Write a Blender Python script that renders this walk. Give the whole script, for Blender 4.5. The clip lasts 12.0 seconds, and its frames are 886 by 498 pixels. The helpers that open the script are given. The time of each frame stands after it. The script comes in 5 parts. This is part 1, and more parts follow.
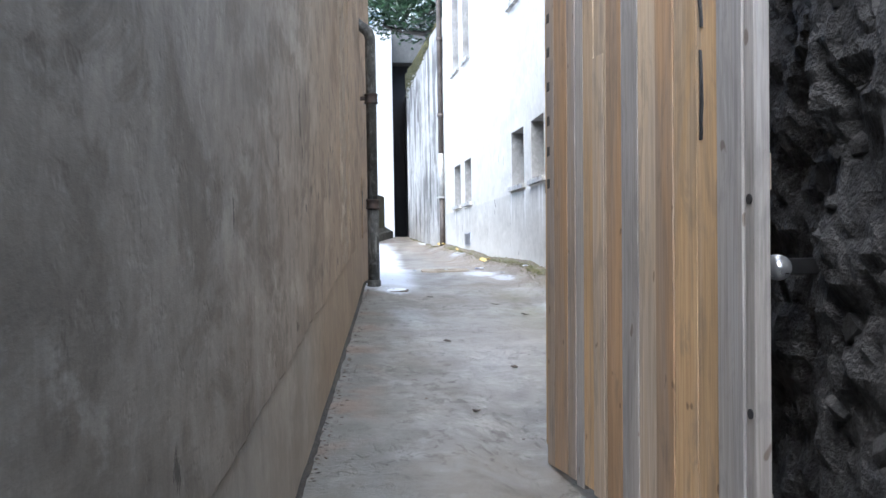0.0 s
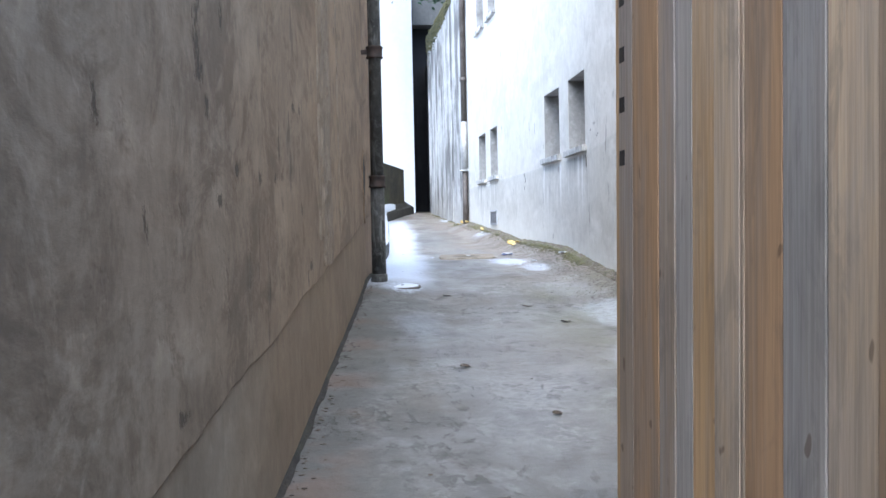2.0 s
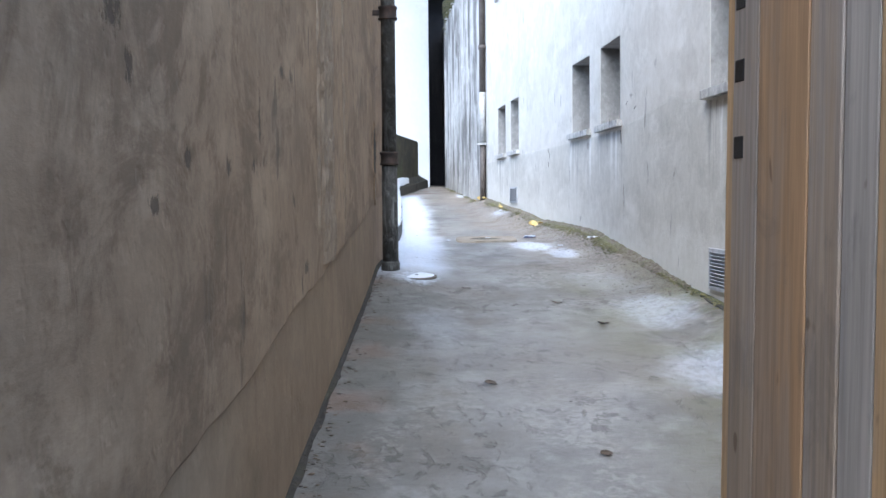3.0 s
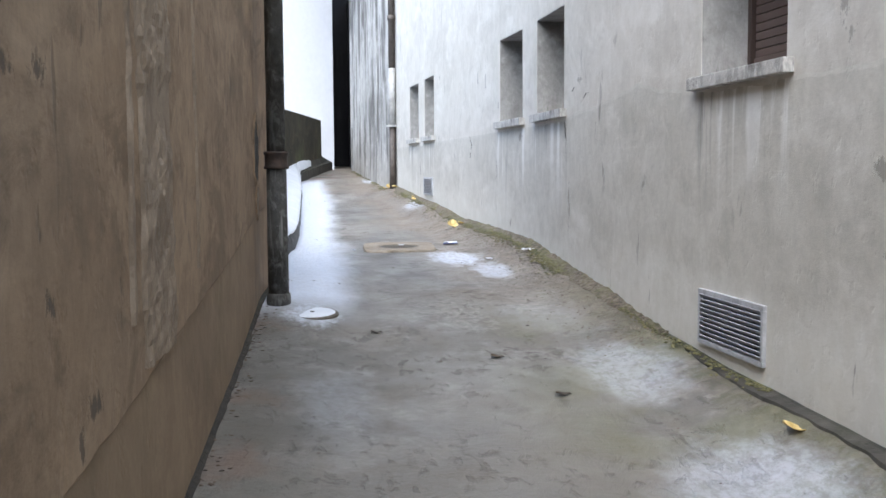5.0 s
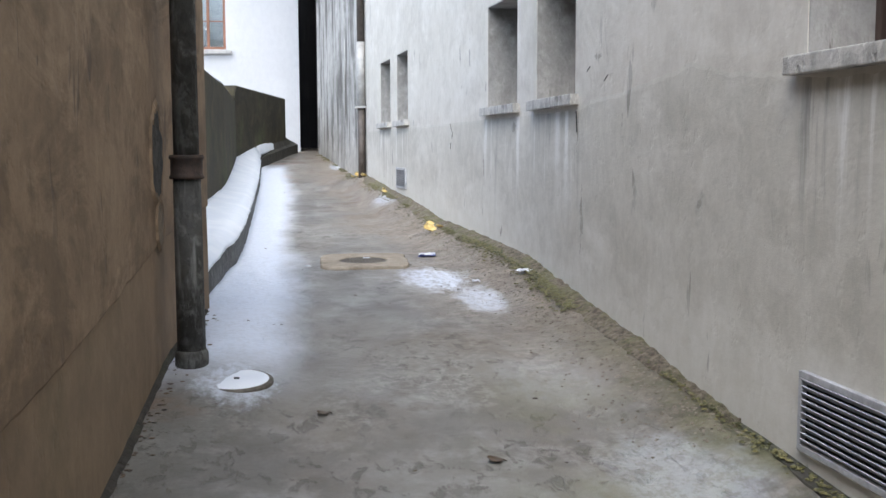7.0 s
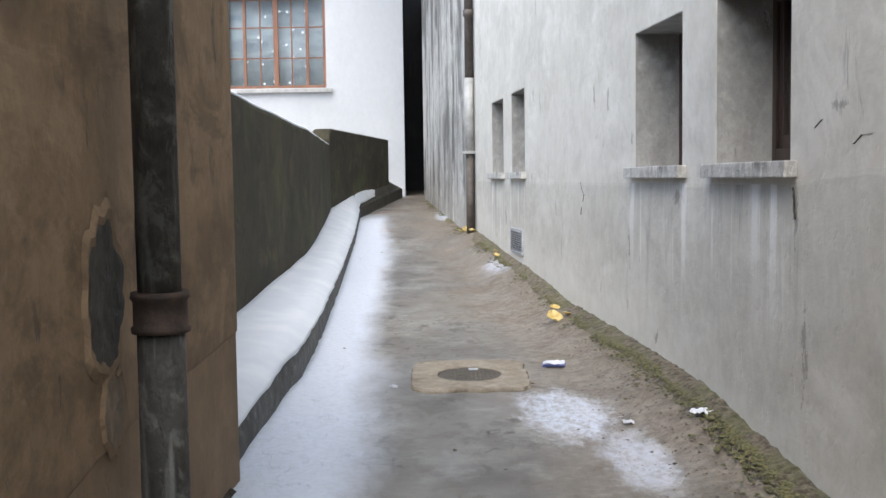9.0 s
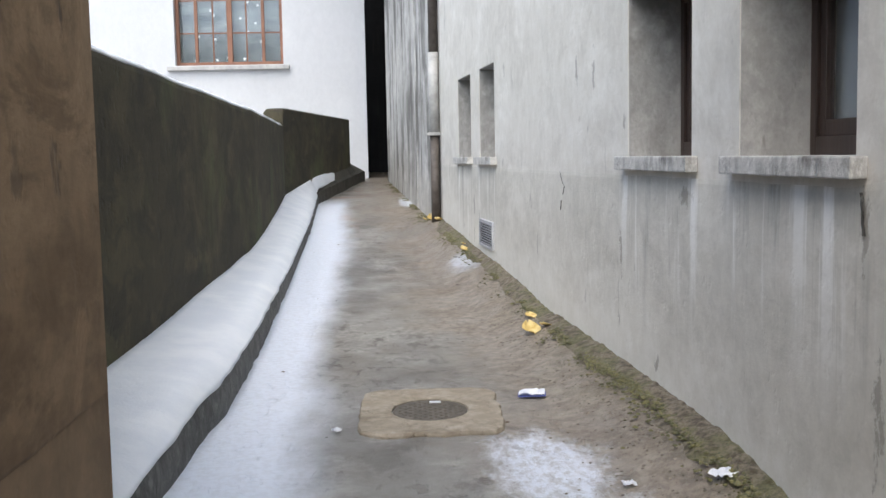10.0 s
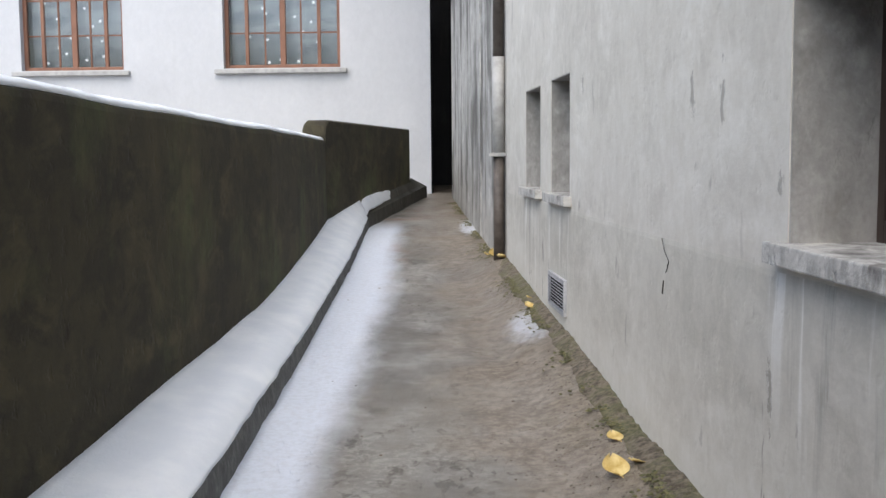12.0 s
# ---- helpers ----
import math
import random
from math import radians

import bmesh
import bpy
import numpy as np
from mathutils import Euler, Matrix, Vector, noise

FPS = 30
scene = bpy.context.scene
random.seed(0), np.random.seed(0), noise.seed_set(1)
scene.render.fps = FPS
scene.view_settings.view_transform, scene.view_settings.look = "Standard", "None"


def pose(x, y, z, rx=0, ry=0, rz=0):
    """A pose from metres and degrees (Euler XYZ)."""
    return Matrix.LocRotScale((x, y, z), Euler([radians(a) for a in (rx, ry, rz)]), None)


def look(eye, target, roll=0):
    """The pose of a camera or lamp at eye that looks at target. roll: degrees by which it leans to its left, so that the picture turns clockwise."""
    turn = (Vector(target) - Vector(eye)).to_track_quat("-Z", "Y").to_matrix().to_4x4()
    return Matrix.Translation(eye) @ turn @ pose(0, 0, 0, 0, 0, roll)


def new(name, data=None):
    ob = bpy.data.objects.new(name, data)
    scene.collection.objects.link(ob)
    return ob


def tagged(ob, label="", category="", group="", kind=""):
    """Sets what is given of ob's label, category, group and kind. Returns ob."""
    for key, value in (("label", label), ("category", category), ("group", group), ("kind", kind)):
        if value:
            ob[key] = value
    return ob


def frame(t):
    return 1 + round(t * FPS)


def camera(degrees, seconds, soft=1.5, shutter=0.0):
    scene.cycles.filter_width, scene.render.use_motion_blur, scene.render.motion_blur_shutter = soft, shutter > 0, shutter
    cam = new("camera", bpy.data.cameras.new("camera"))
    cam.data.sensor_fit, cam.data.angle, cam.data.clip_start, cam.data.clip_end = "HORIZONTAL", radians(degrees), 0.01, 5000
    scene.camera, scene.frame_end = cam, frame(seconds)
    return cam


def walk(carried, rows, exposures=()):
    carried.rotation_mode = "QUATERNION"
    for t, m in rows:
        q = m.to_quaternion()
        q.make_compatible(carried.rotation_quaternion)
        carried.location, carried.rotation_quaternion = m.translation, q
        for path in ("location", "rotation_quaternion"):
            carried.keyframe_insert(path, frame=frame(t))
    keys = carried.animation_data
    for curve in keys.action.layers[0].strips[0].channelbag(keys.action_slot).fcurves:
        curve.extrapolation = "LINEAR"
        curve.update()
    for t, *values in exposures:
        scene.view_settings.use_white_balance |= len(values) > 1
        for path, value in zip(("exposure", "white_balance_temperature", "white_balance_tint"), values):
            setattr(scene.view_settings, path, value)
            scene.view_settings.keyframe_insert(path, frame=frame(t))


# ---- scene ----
cam = camera(46.4, 12.0)
PATH = [
    (0, (0.112, -0.256, 1.442), (0.276, 1.737, 1.457), -1.0),
    (0.5, (0.171, 0.248, 1.493), (0.342, 2.241, 1.459), -1.6),
    (1, (0.295, 0.753, 1.527), (0.451, 2.747, 1.531), -2.1),
    (1.5, (0.319, 1.297, 1.541), (0.41, 3.295, 1.533), -1.4),
    (2, (0.351, 1.824, 1.602), (0.462, 3.82, 1.562), -1.2),
    (2.5, (0.398, 2.326, 1.699), (0.485, 4.322, 1.624), -1.1),
    (2.7, (0.384, 2.54, 1.683), (0.457, 4.537, 1.601), -0.6),
    (4.3, (0.299, 3.962, 1.933), (0.542, 5.941, 1.777), 0.0),
    (4.5, (0.359, 4.195, 1.907), (0.621, 6.173, 1.768), 0.2),
    (5, (0.463, 4.715, 1.972), (0.727, 6.692, 1.821), -0.4),
    (5.5, (0.452, 5.16, 1.981), (0.752, 7.131, 1.824), 0.5),
    (6, (0.501, 5.59, 2.047), (0.862, 7.549, 1.877), -0.3),
    (6.5, (0.656, 6.07, 2.112), (1.004, 8.031, 1.935), -0.6),
    (6.7, (0.678, 6.258, 2.117), (1.011, 8.221, 1.922), -0.5),
    (8.3, (0.859, 7.861, 2.304), (1.077, 9.839, 2.103), -0.2),
    (8.5, (0.877, 8.115, 2.322), (1.052, 10.102, 2.177), -1.0),
    (9, (0.917, 8.614, 2.395), (1.014, 10.607, 2.258), -0.8),
    (9.5, (0.935, 9.179, 2.441), (1.069, 11.168, 2.276), -0.9),
    (10, (1.047, 9.697, 2.468), (1.202, 11.683, 2.287), -1.1),
    (10.5, (1.127, 10.186, 2.511), (1.292, 12.17, 2.326), -0.7),
    (11, (1.188, 10.681, 2.599), (1.419, 12.658, 2.406), -0.5),
    (11.5, (1.313, 11.245, 2.658), (1.383, 13.235, 2.467), -0.6),
    (12, (1.341, 11.714, 2.713), (1.347, 13.706, 2.533), -0.5),
]
EXPOSURES = [(0.0, 1.9, 5620, 7), (1.5, 1.8, 5480, 7), (2.5, 1.7, 5380, 7), (4.5, 1.49, 5780, 7), (6.5, 1.28, 5950, 7), (8.5, 1.11, 6200, 7), (10.5, 0.92, 6330, 7), (12.0, 0.71, 6380, 8)]
walk(cam, [(t, look(eye, target, roll)) for t, eye, target, roll in PATH], EXPOSURES)

# ---- sky and sun: bright overcast winter day ----
world = bpy.data.worlds.new("overcast_sky")
scene.world = world
world.use_nodes = True
wn = world.node_tree
sky = wn.nodes.new("ShaderNodeTexSky")
sky.sky_type, sky.sun_disc = "NISHITA", False
sky.sun_elevation, sky.sun_rotation = radians(58), radians(205)
sky.air_density, sky.dust_density, sky.ozone_density = 1.0, 3.0, 1.0
wn.links.new(sky.outputs[0], wn.nodes["Background"].inputs[0])
wn.nodes["Background"].inputs[1].default_value = 0.15
sun = new("sun", bpy.data.lights.new("sun", "SUN"))
sun.data.energy, sun.data.angle, sun.data.color = 1.5, radians(70), (1.0, 0.98, 0.96)
sun.matrix_world = look((-14, -22, 42), (1, 12, 1))


# ---- materials ----
class Net:
    """Short forms for building a node material."""

    def __init__(self, name):
        self.mat = bpy.data.materials.new(name)
        self.mat.use_nodes = True
        self.nt = self.mat.node_tree
        self.bsdf = self.nt.nodes["Principled BSDF"]
        self.pos = self.raw = self.nt.nodes.new("ShaderNodeTexCoord").outputs["Object"]

    def put(self, socket, value):
        if isinstance(value, (int, float)):
            socket.default_value = value
        elif isinstance(value, tuple):
            socket.default_value = value if len(value) == 4 or socket.type == "VECTOR" else (*value, 1)
        else:
            self.nt.links.new(value, socket)

    def math(self, op, a, b=0.0, c=0.0, clamp=False):
        n = self.nt.nodes.new("ShaderNodeMath")
        n.operation, n.use_clamp = op, clamp
        self.put(n.inputs[0], a), self.put(n.inputs[1], b), self.put(n.inputs[2], c)
        return n.outputs[0]

    def noise(self, scale, stretch=(1, 1, 1), detail=5.0, rough=0.6, shift=(0, 0, 0), vec=None, warp=0.0):
        m = self.nt.nodes.new("ShaderNodeMapping")
        self.put(m.inputs["Vector"], vec or self.pos)
        m.inputs["Scale"].default_value, m.inputs["Location"].default_value = stretch, shift
        n = self.nt.nodes.new("ShaderNodeTexNoise")
        self.put(n.inputs["Vector"], m.outputs[0])
        n.inputs["Scale"].default_value, n.inputs["Detail"].default_value, n.inputs["Roughness"].default_value = scale, detail, rough
        n.inputs["Distortion"].default_value = warp
        return n.outputs["Fac"]

    def step(self, x, lo, hi):
        n = self.nt.nodes.new("ShaderNodeMapRange")
        n.interpolation_type = "SMOOTHSTEP"
        self.put(n.inputs["Value"], x), self.put(n.inputs["From Min"], lo), self.put(n.inputs["From Max"], hi)
        return n.outputs[0]

    def mix(self, fac, a, b, mode="MIX"):
        n = self.nt.nodes.new("ShaderNodeMix")
        n.data_type, n.blend_type = "RGBA", mode
        self.put(n.inputs[0], fac), self.put(n.inputs[6], a), self.put(n.inputs[7], b)
        return n.outputs[2]

    def axes(self):
        n = self.nt.nodes.new("ShaderNodeSeparateXYZ")
        self.put(n.inputs[0], self.raw)
        return n.outputs

    def rand(self):
        return self.nt.nodes.new("ShaderNodeObjectInfo").outputs["Random"]

    def island(self):
        return self.nt.nodes.new("ShaderNodeNewGeometry").outputs["Random Per Island"]

    def done(self, color, rough=0.85, bump=None, strength=0.4, dist=0.01, metal=0.0, spec=0.5):
        self.put(self.bsdf.inputs["Base Color"], color)
        self.put(self.bsdf.inputs["Roughness"], rough)
        self.put(self.bsdf.inputs["Metallic"], metal)
        self.put(self.bsdf.inputs["Specular IOR Level"], spec)
        if bump is not None:
            n = self.nt.nodes.new("ShaderNodeBump")
            n.inputs["Strength"].default_value, n.inputs["Distance"].default_value = strength, dist
            self.put(n.inputs["Height"], bump)
            self.put(self.bsdf.inputs["Normal"], n.outputs[0])
        return self.mat


def plaster(name, dark, mid, light, streak=0.5, streak_color=(0.1, 0.09, 0.08), pale=0.0, fine=1.0, moss=0.0, scale=0.9, bump=0.5, rough=0.88, gouge=0.0, runs_at=False, run=(0.52, 0.72), run_scale=7, blotch=0.0, run_long=0.07, run_detail=6, brown=False, along=1.0, mottle=0.3, pit=0.635, marks=(), mark_color=(0.06, 0.048, 0.036)):
    """Weathered render or concrete: cloudy tone, vertical run marks, pale lime runs, fine grain."""
    n = Net(name)
    if along != 1.0:
        m = n.nt.nodes.new("ShaderNodeMapping")
        m.inputs["Scale"].default_value = (1, along, 1)
        n.put(m.inputs["Vector"], n.raw)
        n.pos = m.outputs[0]
    cloud = n.noise(scale, (1, 1, 0.8), 6, 0.62)
    c = n.mix(n.step(cloud, 0.3, 0.52), dark, mid)
    c = n.mix(n.step(n.noise(scale * 2.3, shift=(3, 5, 1), detail=6), 0.5, 0.75), c, light)
    if blotch:
        b1 = n.step(n.noise(scale * 3.1, (1, 1, 0.7), 8, 0.72, (8, 3, 6), warp=0.5), 0.47, 0.6)
        c = n.mix(n.math("MULTIPLY", b1, blotch), c, dark)
        b2 = n.step(n.noise(scale * 2.2, (1, 1, 0.55), 8, 0.7, (2, 9, 4), warp=0.8), 0.53, 0.62)
        c = n.mix(n.math("MULTIPLY", b2, blotch * 0.8), c, light)
    runs = n.noise(run_scale, (1, 1, run_long), run_detail, 0.6, (2, 7, 3), warp=0.3)
    gate = n.step(n.noise(0.9, shift=(9, 1, 4)), run[0] - 0.14, run[0] + 0.1)
    c = n.mix(n.math("MULTIPLY", n.math("MULTIPLY", n.step(runs, *run), gate), streak), c, streak_color)
    if pale:
        run2 = n.noise(4.5, (1, 1, 0.09), 4, 0.55, (5, 2, 8))
        c = n.mix(n.math("MULTIPLY", n.math("MULTIPLY", n.step(run2, 0.56, 0.7), n.step(n.noise(0.7, shift=(4, 4, 9)), 0.42, 0.6)), pale), c, light)
    if runs_at:
        # lime-pale mortar coat along the foot
        x, y, z = n.axes()
        foot = n.math("SUBTRACT", z, n.math("MULTIPLY_ADD", y, 0.055, 0.5))
        foot = n.step(n.math("ADD", foot, n.math("MULTIPLY_ADD", n.noise(1.1, (1, 1, 1.5), 6, 0.65, (6, 6, 3)), 1.0, -0.5)), 0.5, 0.12)
        c = n.mix(n.math("MULTIPLY", foot, 0.75), c, (0.66, 0.642, 0.585))
        # lime runs and dirt below each window sill
        x, y, z = n.axes()
        run3 = n.noise(5, (1, 1 / along, 0.07), 6, 0.65, (1, 6, 2), warp=0.3)
        drop = n.step(n.math("ADD", z, n.math("MULTIPLY", n.noise(5, (1, 1, 0.02)), 0.9)), 2.0, 2.85)
        for a, b in ((8.9, 9.95), (12.45, 13.55), (13.85, 14.95), (18.35, 19.25), (19.6, 20.55)):
            zone = n.math("MULTIPLY", n.math("MULTIPLY", n.step(y, a - 0.05, a + 0.08), n.step(y, b + 0.05, b - 0.08)), drop)
            c = n.mix(n.math("MULTIPLY", n.math("MULTIPLY", n.step(run3, 0.51, 0.6), zone), 0.8), c, (0.78, 0.77, 0.74))
            c = n.mix(n.math("MULTIPLY", n.math("MULTIPLY", n.step(run3, 0.46, 0.34), zone), 0.75), c, (0.2, 0.19, 0.17))
    if moss:
        c = n.mix(n.math("MULTIPLY", n.step(n.noise(1.6, (1, 1, 0.4), 6, 0.7, (7, 7, 2)), 0.5, 0.7), moss), c, (0.075, 0.09, 0.03))
    mott = n.noise(11, (1, 1 / along, 0.7), 6, 0.72, (3, 8, 8), warp=0.4)
    c = n.mix(mottle * fine, c, n.mix(n.step(mott, 0.3, 0.7), (0.3, 0.3, 0.3), (0.68, 0.68, 0.68)), "OVERLAY")
    grain = n.noise(60, detail=4, rough=0.7)
    c = n.mix(0.28 * fine, c, n.mix(grain, (0.25, 0.25, 0.25), (0.75, 0.75, 0.75)), "OVERLAY")
    if brown:
        # iron-brown staining that grows along the wall; near end also kept lighter for bounce light
        x, y, z = n.axes()
        far = n.step(n.math("ADD", y, n.math("MULTIPLY_ADD", n.noise(0.6, detail=4, shift=(1, 4, 7)), 6.0, -3.0)), 2.5, 8.0)
        c = n.mix(far, c, n.mix(1.0, c, (0.77, 0.61, 0.46), "MULTIPLY"))
        soak = n.step(n.math("ADD", y, n.math("MULTIPLY_ADD", n.noise(1.6, (1, 1, 0.35), detail=6, shift=(7, 4, 2)), 3.0, -1.5)), 10.2, 11.6)
        c = n.mix(n.math("MULTIPLY", soak, 0.15), c, n.mix(1.0, c, (0.56, 0.46, 0.4), "MULTIPLY"))
    if gouge:
        cut = n.math("MULTIPLY", far if brown else 1.0, n.math("MULTIPLY", n.step(n.noise(7, (1, 1 / along, 0.34), 4, 0.6, (6, 3, 1), warp=0.4), pit, pit + 0.055), n.step(n.noise(0.8, shift=(5, 8, 2)), 0.42, 0.6)))
        c = n.mix(n.math("MULTIPLY", cut, gouge), c, (0.06, 0.048, 0.038))
    hole = None
    rag = n.math("MULTIPLY_ADD", n.noise(22, (1, 1 / along, 0.6), 6, 0.75, (2, 2, 9)), 6.5, -3.15)
    for y, z, w, h in marks:
        d = n.nt.nodes.new("ShaderNodeVectorMath")
        d.operation = "SUBTRACT"
        n.put(d.inputs[0], n.raw), n.put(d.inputs[1], (0.0, y, z))
        e = n.nt.nodes.new("ShaderNodeVectorMath")
        e.operation = "MULTIPLY"
        n.put(e.inputs[0], d.outputs[0]), n.put(e.inputs[1], (0.0, 1 / w, 1 / h))
        f = n.nt.nodes.new("ShaderNodeVectorMath")
        f.operation = "LENGTH"
        n.put(f.inputs[0], e.outputs[0])
        one = n.step(n.math("ADD", f.outputs["Value"], rag), 1.15, 0.5)
        hole = one if hole is None else n.math("MAXIMUM", hole, one)
    if marks:
        c = n.mix(n.math("MULTIPLY", hole, 0.75), c, mark_color)
    pits = n.step(n.noise(19, (1, 1, 0.5), 3, 0.6, (1, 9, 5)), 0.3, 0.42)
    h = n.math("ADD", n.math("MULTIPLY", grain, 0.35), n.math("ADD", n.math("MULTIPLY", pits, 0.5), n.math("MULTIPLY", n.noise(6, detail=5), 0.9)))
    if gouge:
        h = n.math("SUBTRACT", h, n.math("MULTIPLY", cut, gouge * 0.8))
    if marks:
        h = n.math("SUBTRACT", h, n.math("MULTIPLY", hole, 1.2))
    return n.done(c, rough, h, bump, 0.012)


# chips broken out of the two walls: y, z, half width, half height
CHIPS = ((4.71, 2.13, 0.05, 0.1), (5.04, 2.25, 0.04, 0.04), (3.81, 1.85, 0.02, 0.04), (4.13, 1.62, 0.02, 0.035), (4.83, 1.97, 0.03, 0.035), (4.97, 1.7, 0.03, 0.02), (5.26, 1.81, 0.04, 0.02), (5.69, 1.8, 0.03, 0.025), (6.05, 1.82, 0.035, 0.025), (6.63, 2.17, 0.05, 0.025),
         (6.84, 2.17, 0.06, 0.03), (6.16, 1.99, 0.02, 0.1), (6.22, 1.83, 0.045, 0.02), (6.87, 1.71, 0.035, 0.025), (7.2, 1.42, 0.1, 0.03), (7.08, 1.37, 0.03, 0.05), (8.1, 1.52, 0.14, 0.03), (4.45, 1.14, 0.06, 0.02), (2.72, 1.57, 0.012, 0.06), (1.95, 1.0, 0.03, 0.035))
SCUFFS = ((8.5, 2.6, 0.035, 0.06), (8.46, 2.48, 0.035, 0.05), (8.14, 2.42, 0.05, 0.05), (12.14, 2.63, 0.05, 0.018), (15.78, 2.94, 0.03, 0.09), (15.42, 2.93, 0.025, 0.1), (18.0, 3.12, 0.04, 0.06), (14.86, 2.62, 0.025, 0.06), (12.68, 2.81, 0.02, 0.04))
SCUFFS_LOW = ((8.13, 2.28, 0.05, 0.06), (8.05, 2.15, 0.05, 0.018), (8.22, 1.97, 0.06, 0.035), (8.16, 1.65, 0.05, 0.022), (7.93, 1.9, 0.03, 0.07), (14.9, 1.96, 0.025, 0.1), (14.0, 2.28, 0.06, 0.04), (14.36, 1.48, 0.025, 0.035), (12.5, 2.24, 0.03, 0.12), (12.41, 1.72, 0.03, 0.16))
M_LEFT = plaster("brown_concrete", (0.205, 0.174, 0.132), (0.335, 0.294, 0.234), (0.43, 0.387, 0.316), 0.5, (0.15, 0.12, 0.086), pale=0.5, scale=1.3, bump=0.25, fine=0.6, mottle=0.6, gouge=0.7, pit=0.615, blotch=0.8, run=(0.52, 0.74), run_scale=2.4, run_long=0.22, run_detail=3, brown=True, along=0.4, marks=CHIPS)
M_CORE = plaster("bared_stone", (0.03, 0.027, 0.023), (0.065, 0.06, 0.052), (0.11, 0.1, 0.09), 0.3, scale=9, bump=1.2)
M_RIDGE = plaster("pale_ridge", (0.165, 0.123, 0.082), (0.25, 0.192, 0.132), (0.335, 0.267, 0.194), 0.3, (0.11, 0.088, 0.066), scale=3, bump=0.7, blotch=0.5)
M_PLINTH = plaster("grey_plinth", (0.245, 0.216, 0.172), (0.33, 0.297, 0.242), (0.41, 0.374, 0.31), 0.35, (0.14, 0.126, 0.09), moss=0.2, scale=1.0, bump=0.2, fine=0.5, blotch=0.4, brown=True, along=0.6, mottle=0.4)
M_UPPER = plaster("grey_render", (0.48, 0.455, 0.4), (0.58, 0.552, 0.493), (0.67, 0.644, 0.587), 0.22, (0.33, 0.305, 0.26), run=(0.56, 0.74), run_scale=2.5, run_long=0.12, run_detail=4, gouge=0.35, pit=0.645, pale=0.2, scale=1.2, bump=0.2, blotch=0.5, mottle=0.4, fine=0.5, along=0.5, marks=SCUFFS, mark_color=(0.27, 0.252, 0.22))
M_DADO = plaster("darker_grey_render", (0.41, 0.39, 0.337), (0.505, 0.484, 0.428), (0.6, 0.577, 0.522), 0.22, (0.27, 0.25, 0.21), run=(0.56, 0.74), run_scale=2.5, run_long=0.12, run_detail=4, gouge=0.5, pit=0.65, pale=0.2, scale=1.2, bump=0.2, runs_at=True, blotch=0.5, mottle=0.4, fine=0.5, along=0.5, marks=SCUFFS_LOW, mark_color=(0.24, 0.222, 0.19))
# reveal render with soot marks; its darker tone carries the recess's shade
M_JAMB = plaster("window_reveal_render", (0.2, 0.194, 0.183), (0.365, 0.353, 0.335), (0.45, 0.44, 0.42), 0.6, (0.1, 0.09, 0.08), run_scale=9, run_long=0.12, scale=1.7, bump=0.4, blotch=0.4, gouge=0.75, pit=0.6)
M_SILL = plaster("sill_stone", (0.11, 0.1, 0.088), (0.5, 0.485, 0.45), (0.68, 0.665, 0.63), 0.9, (0.09, 0.085, 0.075), scale=3.5, bump=0.9, blotch=0.4, run=(0.54, 0.66), run_scale=3)
M_STREAK = plaster("streaked_render", (0.27, 0.26, 0.24), (0.43, 0.42, 0.39), (0.57, 0.56, 0.53), 0.9, (0.1, 0.095, 0.085), pale=0.6, scale=1.0, bump=0.8, run=(0.46, 0.58), run_scale=3.6, run_long=0.14, run_detail=9, blotch=0.45, along=0.55, gouge=0.5, pit=0.61)
M_PARAPET = plaster("mossy_dark_concrete", (0.018, 0.0145, 0.0065), (0.04, 0.033, 0.0145), (0.08, 0.066, 0.03), 0.55, (0.014, 0.011, 0.006), pale=0.4, moss=0.7, blotch=0.7, run=(0.48, 0.66), run_scale=1.8, run_long=0.2, run_detail=4, along=0.45, scale=1.6, bump=0.45)
M_LEDGE = plaster("ledge_concrete", (0.06, 0.06, 0.056), (0.11, 0.11, 0.105), (0.2, 0.2, 0.19), 0.5, (0.04, 0.04, 0.036), scale=5.0, bump=1.0, blotch=0.5)
M_KERB = plaster("dark_kerb", (0.035, 0.033, 0.026), (0.06, 0.056, 0.045), (0.09, 0.085, 0.07), 0.3, moss=0.3, scale=3.0)
M_WHITE = plaster("white_paint_render", (0.49, 0.495, 0.505), (0.53, 0.535, 0.545), (0.565, 0.568, 0.575), 0.15, (0.45, 0.45, 0.45), fine=0.3, scale=0.5, bump=0.15)
# near-black albedo carries the shade inside the narrow passage
M_BLACK = plaster("passage_shade_render", (0.014, 0.014, 0.016), (0.022, 0.022, 0.025), (0.032, 0.032, 0.035), 0.3, fine=0.5)
M_GREY = plaster("far_grey_concrete", (0.22, 0.22, 0.21), (0.3, 0.3, 0.29), (0.36, 0.36, 0.35), 0.4)
M_FAR = plaster("dark_grey_concrete", (0.07, 0.072, 0.072), (0.1, 0.102, 0.1), (0.14, 0.14, 0.135), 0.4)
M_SLAB = plaster("manhole_surround", (0.2, 0.165, 0.12), (0.31, 0.265, 0.205), (0.4, 0.35, 0.285), 0.0, scale=4, bump=1.1, blotch=0.5)
M_ENTRY_SHADE = plaster("entry_shade_render", (0.07, 0.065, 0.06), (0.11, 0.1, 0.09), (0.16, 0.15, 0.14), 0.3)


